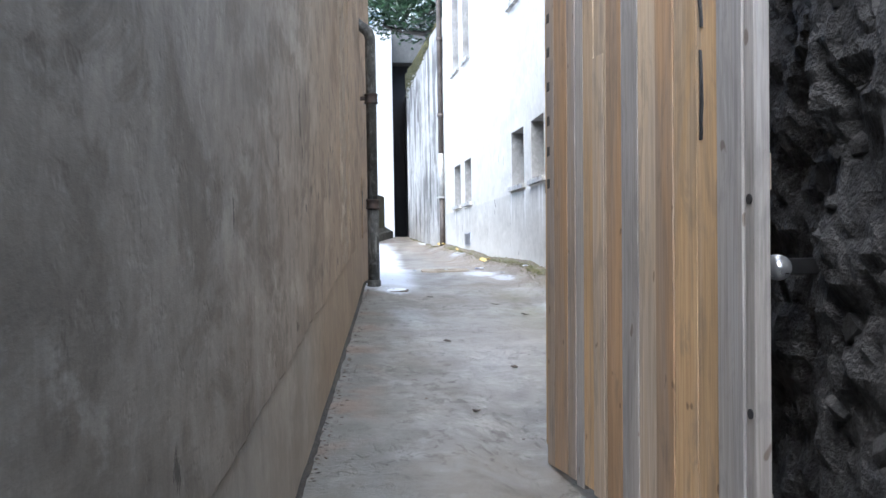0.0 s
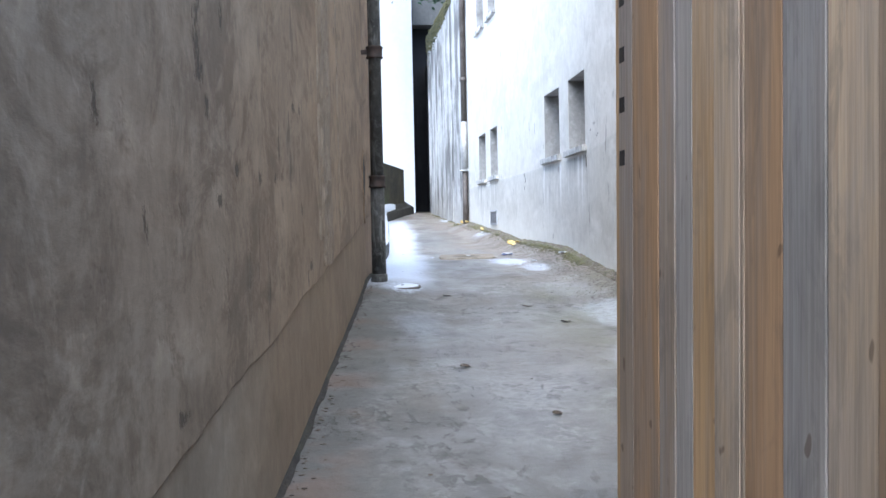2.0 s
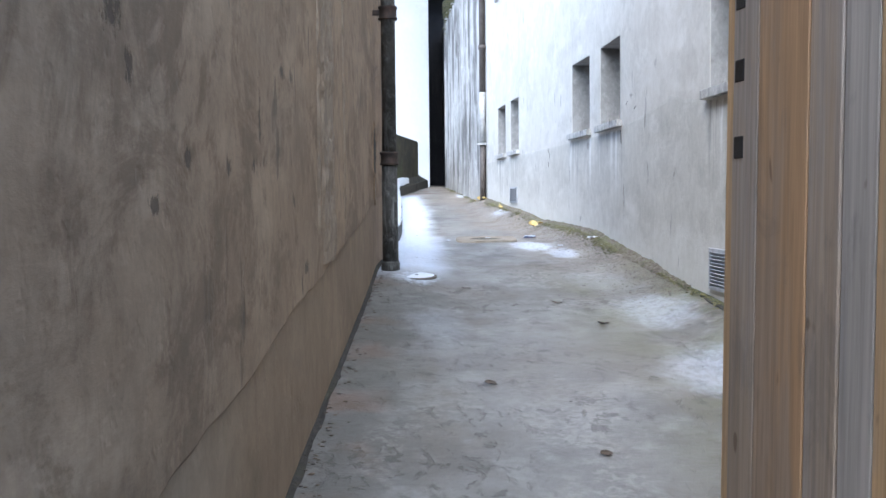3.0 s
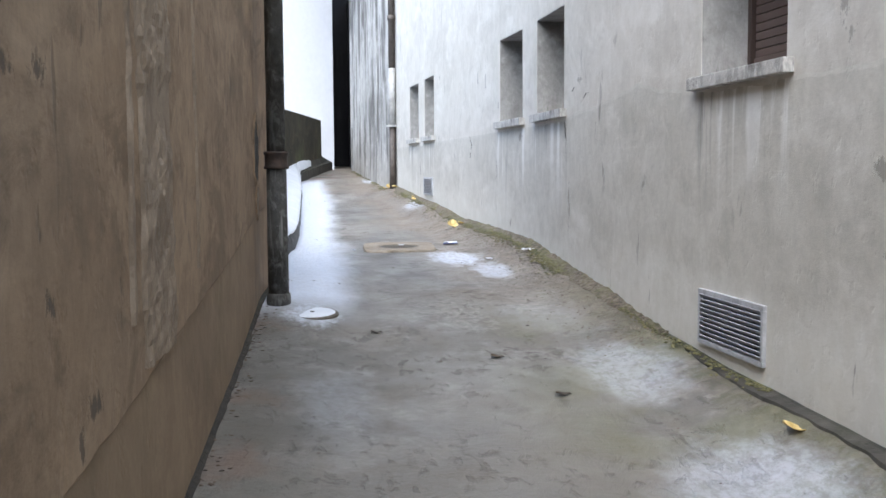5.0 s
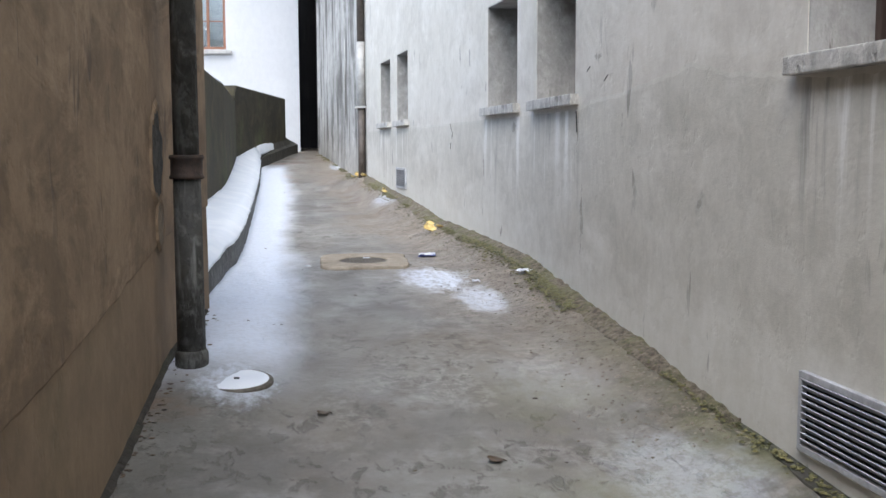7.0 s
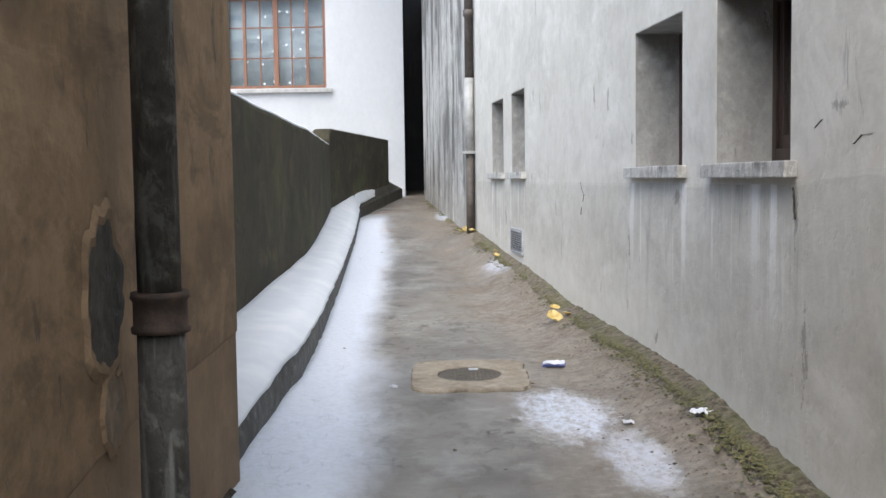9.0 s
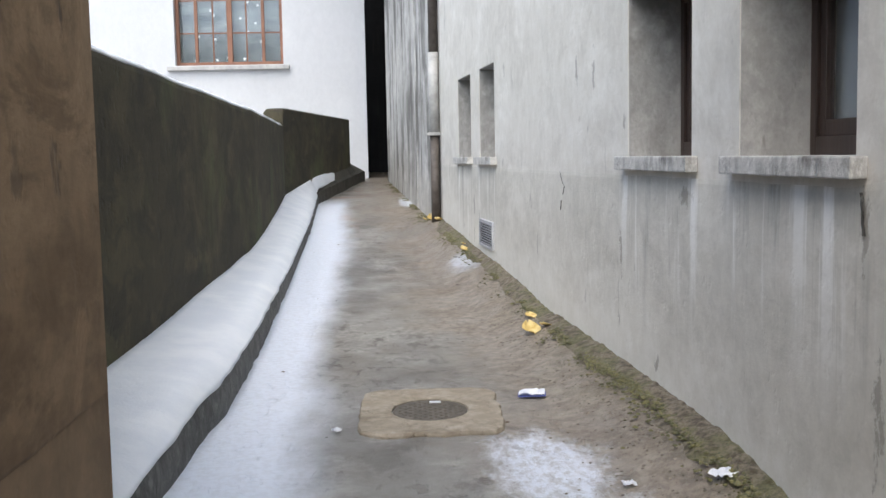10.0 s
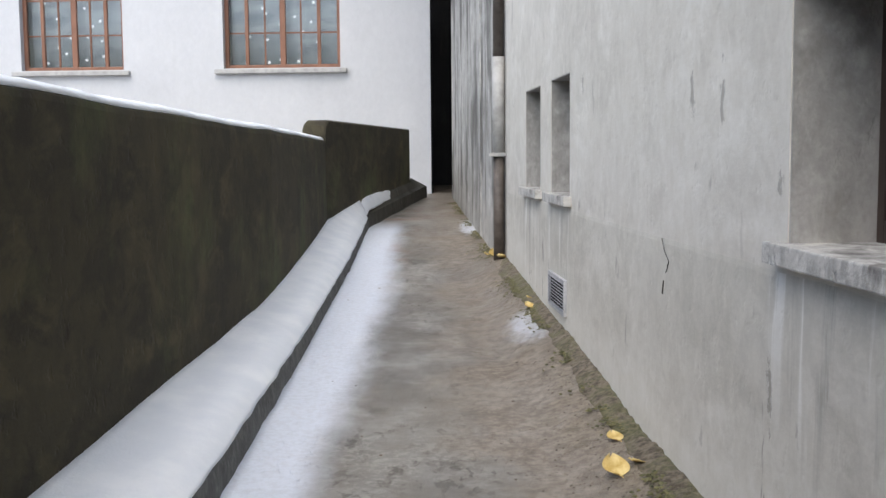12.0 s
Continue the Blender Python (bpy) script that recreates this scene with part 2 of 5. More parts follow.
def ground_material():
    n = Net("wet_worn_concrete")
    x, y, z = n.axes()
    c = n.mix(n.step(n.noise(1.1, detail=7, rough=0.65), 0.35, 0.65), (0.155, 0.145, 0.13), (0.25, 0.24, 0.22))
    c = n.mix(n.step(n.noise(3.2, detail=7, rough=0.7, shift=(4, 2, 0)), 0.48, 0.7), c, (0.32, 0.31, 0.29))
    worn = n.math("MULTIPLY", n.step(n.noise(1.4, (1, 0.5, 1), 4, 0.6, (8, 3, 0)), 0.5, 0.6), n.step(n.noise(22, detail=5, rough=0.75), 0.48, 0.56))
    c = n.mix(n.math("MULTIPLY", worn, 0.55), c, (0.4, 0.385, 0.35))
    c = n.mix(n.math("MULTIPLY", n.step(n.noise(2.6, detail=6, shift=(1, 8, 0)), 0.56, 0.7), 0.45), c, (0.085, 0.07, 0.055))
    c = n.mix(n.math("MULTIPLY", n.step(n.noise(0.9, (1.3, 0.7, 1), 6, 0.65, (5, 9, 0)), 0.42, 0.64), 0.55), c, (0.19, 0.165, 0.13))
    c = n.mix(n.math("MULTIPLY", n.step(n.noise(6, (1, 0.5, 1), 6, 0.7, (2, 5, 0)), 0.58, 0.66), 0.5), c, (0.09, 0.08, 0.068))
    scuff = n.math("MULTIPLY", n.step(n.noise(13, (1, 0.6, 1), 5, 0.65, (7, 5, 0), warp=0.6), 0.55, 0.62), n.step(n.noise(1.2, shift=(3, 1, 0)), 0.36, 0.58))
    c = n.mix(n.math("MULTIPLY", scuff, 0.55), c, (0.07, 0.06, 0.05))
    # rusty tint along the brown wall
    wall = n.math("SUBTRACT", x, n.math("MULTIPLY_ADD", y, 0.045, -0.36))
    rust = n.math("MULTIPLY", n.step(wall, 0.42, 0.1), n.step(n.noise(1.9, detail=4, shift=(2, 2, 6)), 0.5, 0.66))
    c = n.mix(n.math("MULTIPLY", rust, 0.5), c, (0.3, 0.15, 0.08))
    # ground darker and greener towards the brown wall
    near_wall = n.math("MULTIPLY", n.step(n.math("ADD", wall, n.math("MULTIPLY_ADD", n.noise(1.5, detail=5, shift=(9, 4, 1)), 0.7, -0.35)), 0.75, 0.15), n.step(y, 13.0, 11.5))
    c = n.mix(n.math("MULTIPLY", near_wall, 0.5), c, (0.085, 0.08, 0.058))
    # algae and soil towards the grey building
    side = n.math("SUBTRACT", x, n.math("MULTIPLY_ADD", y, -0.042, 2.95))
    soil = n.math("MULTIPLY", n.step(n.math("ADD", side, n.math("MULTIPLY", n.noise(2.2, detail=6), 0.5)), -0.12, 0.12), 0.85)
    earth = n.mix(n.step(n.noise(9, detail=6, rough=0.75), 0.4, 0.65), (0.075, 0.062, 0.042), (0.2, 0.175, 0.135))
    c = n.mix(soil, c, earth)
    alg = n.math("MULTIPLY", n.step(n.math("ADD", side, n.math("MULTIPLY", n.noise(1.3, detail=5, shift=(6, 1, 0)), 1.1)), 0.1, 0.55), n.step(n.noise(5, detail=6, rough=0.7), 0.4, 0.62))
    c = n.mix(n.math("MULTIPLY", alg, 0.5), c, (0.1, 0.1, 0.04))
    film = n.math("MULTIPLY", n.math("MULTIPLY", n.step(x, 1.2, 2.1), n.step(y, 12.5, 10.5)), n.step(n.noise(1.3, detail=5, shift=(2, 6, 0)), 0.4, 0.6))
    c = n.mix(n.math("MULTIPLY", film, 0.5), c, (0.16, 0.16, 0.07))
    mud = n.math("MULTIPLY", n.math("MULTIPLY", n.step(y, 10.5, 13.0), n.step(n.math("ADD", side, n.math("MULTIPLY", n.noise(1.7, detail=6, shift=(4, 9, 0)), 1.3)), -0.35, 0.25)), 0.65)
    c = n.mix(mud, c, n.mix(n.step(n.noise(14, detail=6, rough=0.75, shift=(1, 2, 0)), 0.38, 0.65), (0.15, 0.118, 0.088), (0.34, 0.285, 0.225)))
    # thin trodden snow: a strip along the ledge and some patches
    wob = n.math("MULTIPLY_ADD", n.noise(1.6, (1, 0.4, 1), detail=5, rough=0.6, shift=(0, 3, 0)), 0.4, -0.2)
    wob = n.math("ADD", wob, n.math("MULTIPLY_ADD", n.noise(9, (1, 0.5, 1), detail=4, rough=0.7), 0.07, -0.035))
    strip = n.step(n.math("ADD", x, wob), n.math("MULTIPLY_ADD", n.step(y, 12.0, 22.0), 0.1, 0.92), n.math("MULTIPLY_ADD", n.step(y, 12.0, 22.0), 0.1, 0.6))
    strip = n.math("MULTIPLY", strip, n.step(n.math("ADD", y, n.math("MULTIPLY", wob, 2.0)), 10.9, 11.9))
    strip = n.math("MULTIPLY", strip, n.step(y, 26.5, 25.0))
    snow = strip
    crumb = n.noise(11, (1, 0.6, 1), 7, 0.75, (4, 4, 0))
    speck = n.math("MULTIPLY_ADD", n.step(n.noise(20, (1, 0.6, 1), 7, 0.8, (3, 1, 0)), 0.4, 0.56), 0.5, 0.5)
    for cx, cy, rx, ry, k, soft in ((1.78, 13.75, 0.24, 0.5, 0.9, 0.3), (1.96, 13.0, 0.16, 0.45, 0.7, 0.3), (1.97, 19.1, 0.2, 0.5, 0.6, 1.0), (2.1, 9.9, 0.32, 0.6, 0.34, 1.0), (2.1, 8.2, 0.38, 0.6, 0.48, 1.0), (0.5, 11.2, 0.22, 0.35, 0.75, 0.3), (1.72, 25.2, 0.12, 0.8, 0.8, 0.5), (0.6, 9.6, 0.25, 0.5, 0.14, 1.0), (1.9, 11.2, 0.3, 0.4, 0.12, 1.0)):
        dx = n.math("DIVIDE", n.math("SUBTRACT", x, cx), rx)
        dy = n.math("DIVIDE", n.math("SUBTRACT", y, cy), ry)
        d = n.math("SQRT", n.math("ADD", n.math("MULTIPLY", dx, dx), n.math("MULTIPLY", dy, dy)))
        d = n.math("ADD", d, n.math("MULTIPLY", wob, 3.0))
        rag = 2.2 - 1.2 * soft
        snow = n.math("MAXIMUM", snow, n.math("MULTIPLY", n.step(n.math("ADD", d, n.math("MULTIPLY_ADD", crumb, rag, -rag / 2)), 1.08, 0.45 - 0.1 * soft), n.math("MULTIPLY", speck, k)))
    snow = n.math("MULTIPLY", snow, n.math("MULTIPLY_ADD", n.step(n.noise(30, detail=3), 0.35, 0.6), 0.12, 0.86))
    c = n.mix(snow, c, (0.72, 0.77, 0.86))
    grain = n.noise(45, detail=6, rough=0.75)
    c = n.mix(0.25, c, n.mix(grain, (0.2, 0.2, 0.2), (0.8, 0.8, 0.8)), "OVERLAY")
    wet = n.step(n.noise(0.8, (1, 0.6, 1), 4, 0.6, (3, 3, 3)), 0.4, 0.6)
    rough = n.math("MULTIPLY_ADD", wet, -0.34, 0.68)
    rough = n.math("MAXIMUM", rough, n.math("MULTIPLY", snow, 0.75))
    h = n.math("ADD", n.math("MULTIPLY", grain, 0.4), n.noise(7, detail=6, rough=0.65))
    h = n.math("SUBTRACT", h, n.math("MULTIPLY", scuff, 0.5))
    return n.done(c, rough, h, 0.6, 0.02)


def simple(name, a, b, scale=8.0, rough=0.7, bump=0.3, metal=0.0, stretch=(1, 1, 1), dist=0.004):
    n = Net(name)
    t = n.noise(scale, stretch, 6, 0.65)
    c = n.mix(n.step(t, 0.32, 0.68), a, b)
    return n.done(c, n.math("MULTIPLY_ADD", n.noise(scale * 2, stretch), 0.2, rough - 0.1), n.noise(scale * 5, stretch, 4), bump, dist, metal)


def snow_material():
    n = Net("old_snow")
    c = n.mix(n.step(n.noise(3, detail=6), 0.35, 0.7), (0.78, 0.82, 0.88), (0.88, 0.91, 0.95))
    h = n.math("ADD", n.noise(14, detail=6, rough=0.7), n.math("MULTIPLY", n.noise(90, detail=3), 0.3))
    return n.done(c, 0.7, h, 0.35, 0.02)


def wood_material(name, base, weathered, amount):
    """Weathered softwood; each board takes its own tone between fresh tan and silver grey."""
    n = Net(name)
    r = n.rand()
    n2 = n.nt.nodes.new("ShaderNodeCombineXYZ")
    n.put(n2.inputs[0], n.math("MULTIPLY", r, 37.0)), n.put(n2.inputs[2], n.math("MULTIPLY", r, 11.0))
    v = n.nt.nodes.new("ShaderNodeVectorMath")
    n.put(v.inputs[0], n.pos), n.put(v.inputs[1], n2.outputs[0])
    vec = v.outputs[0]
    c = n.mix(n.step(n.noise(0.9, (2, 2, 0.5), 3, 0.5, vec=vec), 0.35, 0.65), base, tuple(0.78 * v for v in base))
    weather = n.noise(2.0, (2.5, 2.5, 0.28), 8, 0.7, vec=vec, warp=0.6)
    c = n.mix(n.math("MULTIPLY", n.step(weather, 0.42, 0.6), amount), c, weathered)
    c = n.mix(n.math("MULTIPLY", n.step(n.noise(2.1, (2, 2, 0.25), 5, 0.6, (3, 1, 5), vec), 0.52, 0.75), 0.35), c, tuple(0.55 * v for v in base))
    c = n.mix(n.math("MULTIPLY", n.step(n.noise(7, (1, 1, 0.3), 6, 0.7, (9, 2, 4), vec, 0.8), 0.5, 0.62), 0.4), c, tuple(0.6 * v for v in weathered))
    grain = n.noise(70, (1, 1, 0.03), 5, 0.65, vec=vec, warp=0.4)
    c = n.mix(0.5, c, n.mix(n.step(grain, 0.2, 0.8), (0.25, 0.24, 0.23), (0.72, 0.72, 0.72)), "OVERLAY")
    knot = n.step(n.noise(12, (1.4, 1.4, 0.8), 1, 0.3, (1, 1, 2), vec), 0.755, 0.79)
    c = n.mix(n.math("MULTIPLY", knot, 0.6), c, (0.1, 0.06, 0.035))
    return n.done(c, 0.72, grain, 0.35, 0.004)


def piece_material(name, a, b, rough=0.85):
    n = Net(name)
    c = n.mix(n.rand(), a, b)
    c = n.mix(n.step(n.noise(14, detail=6, rough=0.7), 0.4, 0.7), c, tuple(0.5 * v for v in a))
    c = n.mix(n.math("MULTIPLY", n.step(n.noise(5, detail=5), 0.58, 0.7), 0.5), c, tuple(1.8 * v for v in b))
    return n.done(c, rough, n.noise(25, detail=6, rough=0.7), 0.9, 0.02)


def leaf_material(name, a, b):
    n = Net(name)
    c = n.mix(n.island(), a, b)
    return n.done(c, 0.5, n.noise(40), 0.1, 0.002)


def glass_material():
    n = Net("window_glass")
    m = n.done((0.9, 0.93, 0.95), 0.03)
    n.bsdf.inputs["Transmission Weight"].default_value = 1.0
    n.bsdf.inputs["IOR"].default_value = 1.45
    return m


M_DIRT = plaster("wet_dirt", (0.018, 0.015, 0.011), (0.032, 0.027, 0.02), (0.06, 0.05, 0.036), 0.0, moss=0.3, scale=6, bump=1.0)
M_GROUND = ground_material()
M_SNOW = snow_material()
M_TAN = wood_material("tan_boards", (0.6, 0.41, 0.22), (0.46, 0.37, 0.27), 0.7)
M_PALE = wood_material("pale_boards", (0.62, 0.49, 0.34), (0.46, 0.395, 0.33), 0.75)
M_WOOD = wood_material("grey_boards", (0.42, 0.34, 0.265), (0.32, 0.29, 0.27), 0.9)
M_SILVER = wood_material("silver_boards", (0.42, 0.395, 0.37), (0.345, 0.335, 0.33), 0.9)
M_BROWN = wood_material("brown_boards", (0.48, 0.315, 0.18), (0.32, 0.255, 0.2), 0.8)
M_STONE = piece_material("dark_rubble", (0.02, 0.019, 0.018), (0.075, 0.072, 0.07))
M_MORTAR = simple("dark_mortar", (0.009, 0.0085, 0.008), (0.062, 0.06, 0.058), 9, 0.95, 1.0, dist=0.03)
M_PIPE = plaster("corroded_pipe_paint", (0.022, 0.02, 0.017), (0.05, 0.047, 0.04), (0.15, 0.15, 0.135), 0.7, (0.26, 0.26, 0.24), run=(0.5, 0.68), run_scale=16, run_long=0.16, run_detail=6, scale=6, bump=0.7, rough=0.65, blotch=0.7)
M_RUST = simple("rusty_collar", (0.02, 0.014, 0.01), (0.062, 0.037, 0.026), 14, 0.75, 0.6)
M_DPIPE = simple("brown_downpipe", (0.06, 0.048, 0.04), (0.12, 0.1, 0.085), 8, 0.6, 0.3)
M_DPALE = simple("pale_pipe_paint", (0.3, 0.295, 0.28), (0.44, 0.43, 0.41), 8, 0.6, 0.2)
M_ZINC = simple("galvanised_metal", (0.36, 0.365, 0.38), (0.52, 0.53, 0.55), 18, 0.5, 0.2, 0.3)
# near-black for openings, their inner shade put into the colour
M_VOID = simple("duct_dark", (0.01, 0.01, 0.011), (0.018, 0.018, 0.019), 6, 0.9)
M_IRON = simple("cast_iron", (0.085, 0.072, 0.056), (0.19, 0.165, 0.13), 25, 0.6, 0.8, 0.4)
M_SHUTTER = simple("brown_shutter", (0.085, 0.06, 0.05), (0.125, 0.09, 0.08), 6, 0.55, 0.2)
M_DARKWOOD = simple("dark_window_wood", (0.035, 0.022, 0.017), (0.06, 0.038, 0.03), 12, 0.5, 0.3, 0, (1, 1, 0.1))
M_REDWOOD = simple("red_brown_window_wood", (0.16, 0.07, 0.04), (0.26, 0.12, 0.07), 10, 0.55, 0.3, 0, (1, 1, 0.15))
M_ROOM = simple("room_wall", (0.16, 0.18, 0.21), (0.3, 0.33, 0.37), 1.2, 0.9)
M_CURTAIN = simple("pale_curtain", (0.32, 0.36, 0.39), (0.42, 0.46, 0.49), 5, 0.9, 0.2, 0, (1, 6, 0.2))
M_PANE_TONE = simple("pane_tone_cloth", (0.16, 0.19, 0.215), (0.34, 0.38, 0.41), 1.6, 0.9, 0.2, 0, (1, 1, 2.5))
M_GLASS = glass_material()
M_STAR = simple("white_star_card", (0.8, 0.82, 0.85), (0.88, 0.9, 0.92), 5, 0.5)
M_RED = simple("red_paint", (0.16, 0.016, 0.014), (0.22, 0.03, 0.024), 8, 0.5)
M_POST = simple("grey_post_paint", (0.3, 0.31, 0.29), (0.4, 0.41, 0.39), 8, 0.5)
M_TAR = simple("black_tar", (0.012, 0.012, 0.014), (0.03, 0.03, 0.032), 20, 0.5)
M_STEEL = simple("bright_steel", (0.5, 0.51, 0.53), (0.68, 0.69, 0.7), 15, 0.3, 0.1, 0.8)
M_BARK = simple("wet_bark", (0.035, 0.032, 0.028), (0.09, 0.082, 0.07), 9, 0.85, 1.0, 0, (1, 1, 0.4), 0.02)
M_LEAF = leaf_material("evergreen_leaves", (0.012, 0.035, 0.016), (0.045, 0.1, 0.04))
M_LEAFSNOW = leaf_material("snowy_leaves", (0.4, 0.46, 0.44), (0.75, 0.78, 0.8))
M_YELLOW = simple("fallen_yellow_leaf", (0.5, 0.33, 0.08), (0.72, 0.58, 0.26), 20, 0.6)
M_PAPER = simple("crumpled_paper", (0.6, 0.62, 0.68), (0.78, 0.79, 0.82), 15, 0.8)
M_BLUE = simple("blue_print", (0.08, 0.1, 0.3), (0.14, 0.17, 0.42), 15, 0.7)
M_MOSS = leaf_material("cushion_moss", (0.06, 0.06, 0.02), (0.165, 0.15, 0.06))
M_SOIL = leaf_material("soil_crumbs", (0.1, 0.082, 0.06), (0.26, 0.225, 0.18))
M_DEADLEAF = leaf_material("dead_leaf_bits", (0.03, 0.022, 0.015), (0.12, 0.08, 0.045))


# ---- mesh helpers ----
def mesh_object(name, verts, faces, material, parent=None, smooth=False):
    me = bpy.data.meshes.new(name)
    me.from_pydata([tuple(v) for v in verts], [], faces)
    me.update()
    if smooth:
        me.polygons.foreach_set("use_smooth", [True] * len(me.polygons))
    me.materials.append(material)
    ob = new(name, me)
    ob.parent = parent
    return ob


def part(name, bm, material, parent=None, label="", smooth=False):
    me = bpy.data.meshes.new(name)
    bmesh.ops.recalc_face_normals(bm, faces=bm.faces[:])
    bm.to_mesh(me)
    bm.free()
    if smooth:
        me.polygons.foreach_set("use_smooth", [True] * len(me.polygons))
    me.materials.append(material)
    ob = new(name, me)
    ob.parent = parent
    if label:
        ob["label"] = label
    return ob


def empty(name, m=None):
    ob = new(name)
    ob.empty_display_size = 0.1
    if m is not None:
        ob.matrix_basis = m
    return ob


def box(x0, x1, y0, y1, z0, z1, bevel=0.0, bm=None):
    bm = bm or bmesh.new()
    made = bmesh.ops.create_cube(bm, size=1.0, matrix=Matrix.LocRotScale(((x0 + x1) / 2, (y0 + y1) / 2, (z0 + z1) / 2), None, (x1 - x0, y1 - y0, z1 - z0)))
    if bevel:
        edges = list({e for v in made["verts"] for e in v.link_edges})
        bmesh.ops.bevel(bm, geom=edges, offset=bevel, segments=2, affect="EDGES", profile=0.6)
    return bm


def tube(points, radius, sides=14, bm=None, ends=True):
    """A round tube along points; radius is one number or one per point."""
    bm = bm or bmesh.new()
    points = [Vector(p) for p in points]
    radii = radius if isinstance(radius, (list, tuple)) else [radius] * len(points)
    rings, u = [], None
    for i, p in enumerate(points):
        way = (points[min(i + 1, len(points) - 1)] - points[max(i - 1, 0)]).normalized()
        if u is None:
            u = way.orthogonal().normalized()
        u = (u - way * u.dot(way)).normalized()
        w = way.cross(u)
        rings.append([bm.verts.new(p + radii[i] * (math.cos(a) * u + math.sin(a) * w)) for a in (2 * math.pi * k / sides for k in range(sides))])
    for a, b in zip(rings, rings[1:]):
        for k in range(sides):
            bm.faces.new((a[k], a[(k + 1) % sides], b[(k + 1) % sides], b[k]))
    if ends:
        bm.faces.new(rings[0][::-1]), bm.faces.new(rings[-1])
    return bm


def loft(name, rows, material, parent=None, closed=False, smooth=True, caps=True):
    """A skin over rows of points; closed joins the last point of each row to its first."""
    k = len(rows[0])
    verts = [p for row in rows for p in row]
    faces = []
    for i in range(len(rows) - 1):
        for j in range(k if closed else k - 1):
            a, b = i * k + j, i * k + (j + 1) % k
            faces.append((a, b, b + k, a + k))
    if closed and caps:
        faces.append(tuple(range(k))[::-1])
        faces.append(tuple((len(rows) - 1) * k + j for j in range(k)))
    return mesh_object(name, verts, faces, material, parent, smooth)


def wall_panel(name, p, q, z0, z1, thick, material, holes=(), parent=None):
    """A wall from p to q in plan, seen face on its left-hand side, with holes (s0, s1, z0, z1) right through, s in metres from p."""
    p, q = Vector(p), Vector(q)
    length = (q - p).length
    d = (q - p) / length
    back = Vector((d.y, -d.x)) * thick
    ss = sorted({0.0, length, *(h[0] for h in holes), *(h[1] for h in holes)})
    zs = sorted({z0, z1, *(h[2] for h in holes), *(h[3] for h in holes)})

    def solid(i, j):
        if not (0 <= i < len(ss) - 1 and 0 <= j < len(zs) - 1):
            return False
        s, z = (ss[i] + ss[i + 1]) / 2, (zs[j] + zs[j + 1]) / 2
        return not any(h[0] < s < h[1] and h[2] < z < h[3] for h in holes)

    verts, index, faces = [], {}, []

    def v(i, j, k):
        if (i, j, k) not in index:
            at = p + d * ss[i] + back * k
            index[i, j, k] = len(verts)
            verts.append((at.x, at.y, zs[j]))
        return index[i, j, k]

    for i in range(len(ss) - 1):
        for j in range(len(zs) - 1):
            if not solid(i, j):
                continue
            faces.append((v(i, j, 0), v(i, j + 1, 0), v(i + 1, j + 1, 0), v(i + 1, j, 0)))
            faces.append((v(i, j, 1), v(i + 1, j, 1), v(i + 1, j + 1, 1), v(i, j + 1, 1)))
            for (di, dj), (a, b) in {(-1, 0): ((0, 0), (0, 1)), (1, 0): ((1, 1), (1, 0)), (0, -1): ((1, 0), (0, 0)), (0, 1): ((0, 1), (1, 1))}.items():
                if not solid(i + di, j + dj):
                    faces.append((v(i + a[0], j + a[1], 0), v(i + a[0], j + a[1], 1), v(i + b[0], j + b[1], 1), v(i + b[0], j + b[1], 0)))
    ob = mesh_object(name, verts, faces, material, parent)
    bm = bmesh.new()
    bm.from_mesh(ob.data)
    bmesh.ops.recalc_face_normals(bm, faces=bm.faces[:])
    bm.to_mesh(ob.data)
    bm.free()
    return ob


def lerp(xs, ys, x):
    return float(np.interp(x, xs, ys))


def wob(x, y, z=0.0, scale=1.0):
    return noise.noise(Vector((x * scale, y * scale, z * scale)))


# ---- plan ----
def alley(y):
    """Height of the alley's middle."""
    return lerp((-5, 0, 4, 8, 10.4, 11.4, 12.5, 14.2, 16, 18.9, 22, 29, 40), (-0.45, 0, 0.36, 0.74, 0.94, 1.07, 1.13, 1.23, 1.28, 1.38, 1.55, 2.0, 2.3), y)


def right_x(y):
    """Face of the grey building, then of the streaked wall."""
    return lerp((3.2, 13.7, 21.8, 29.1), (2.63, 2.445, 2.0, 1.56), y)


def left_x(y):
    return lerp((-6, 5, 8, 11.6, 12.78, 13.2), (-0.62, -0.145, 0.0, 0.168, 0.285, 0.29), y)


def parapet_x(y):
    return lerp((13, 14, 19.7, 23.7), (-0.19, -0.15, 0.05, 0.03), y)


def ledge_x(y):
    return lerp((13, 14, 14.8, 16, 22, 25.4), (0.24, 0.31, 0.375, 0.4, 0.42, 0.4), y)


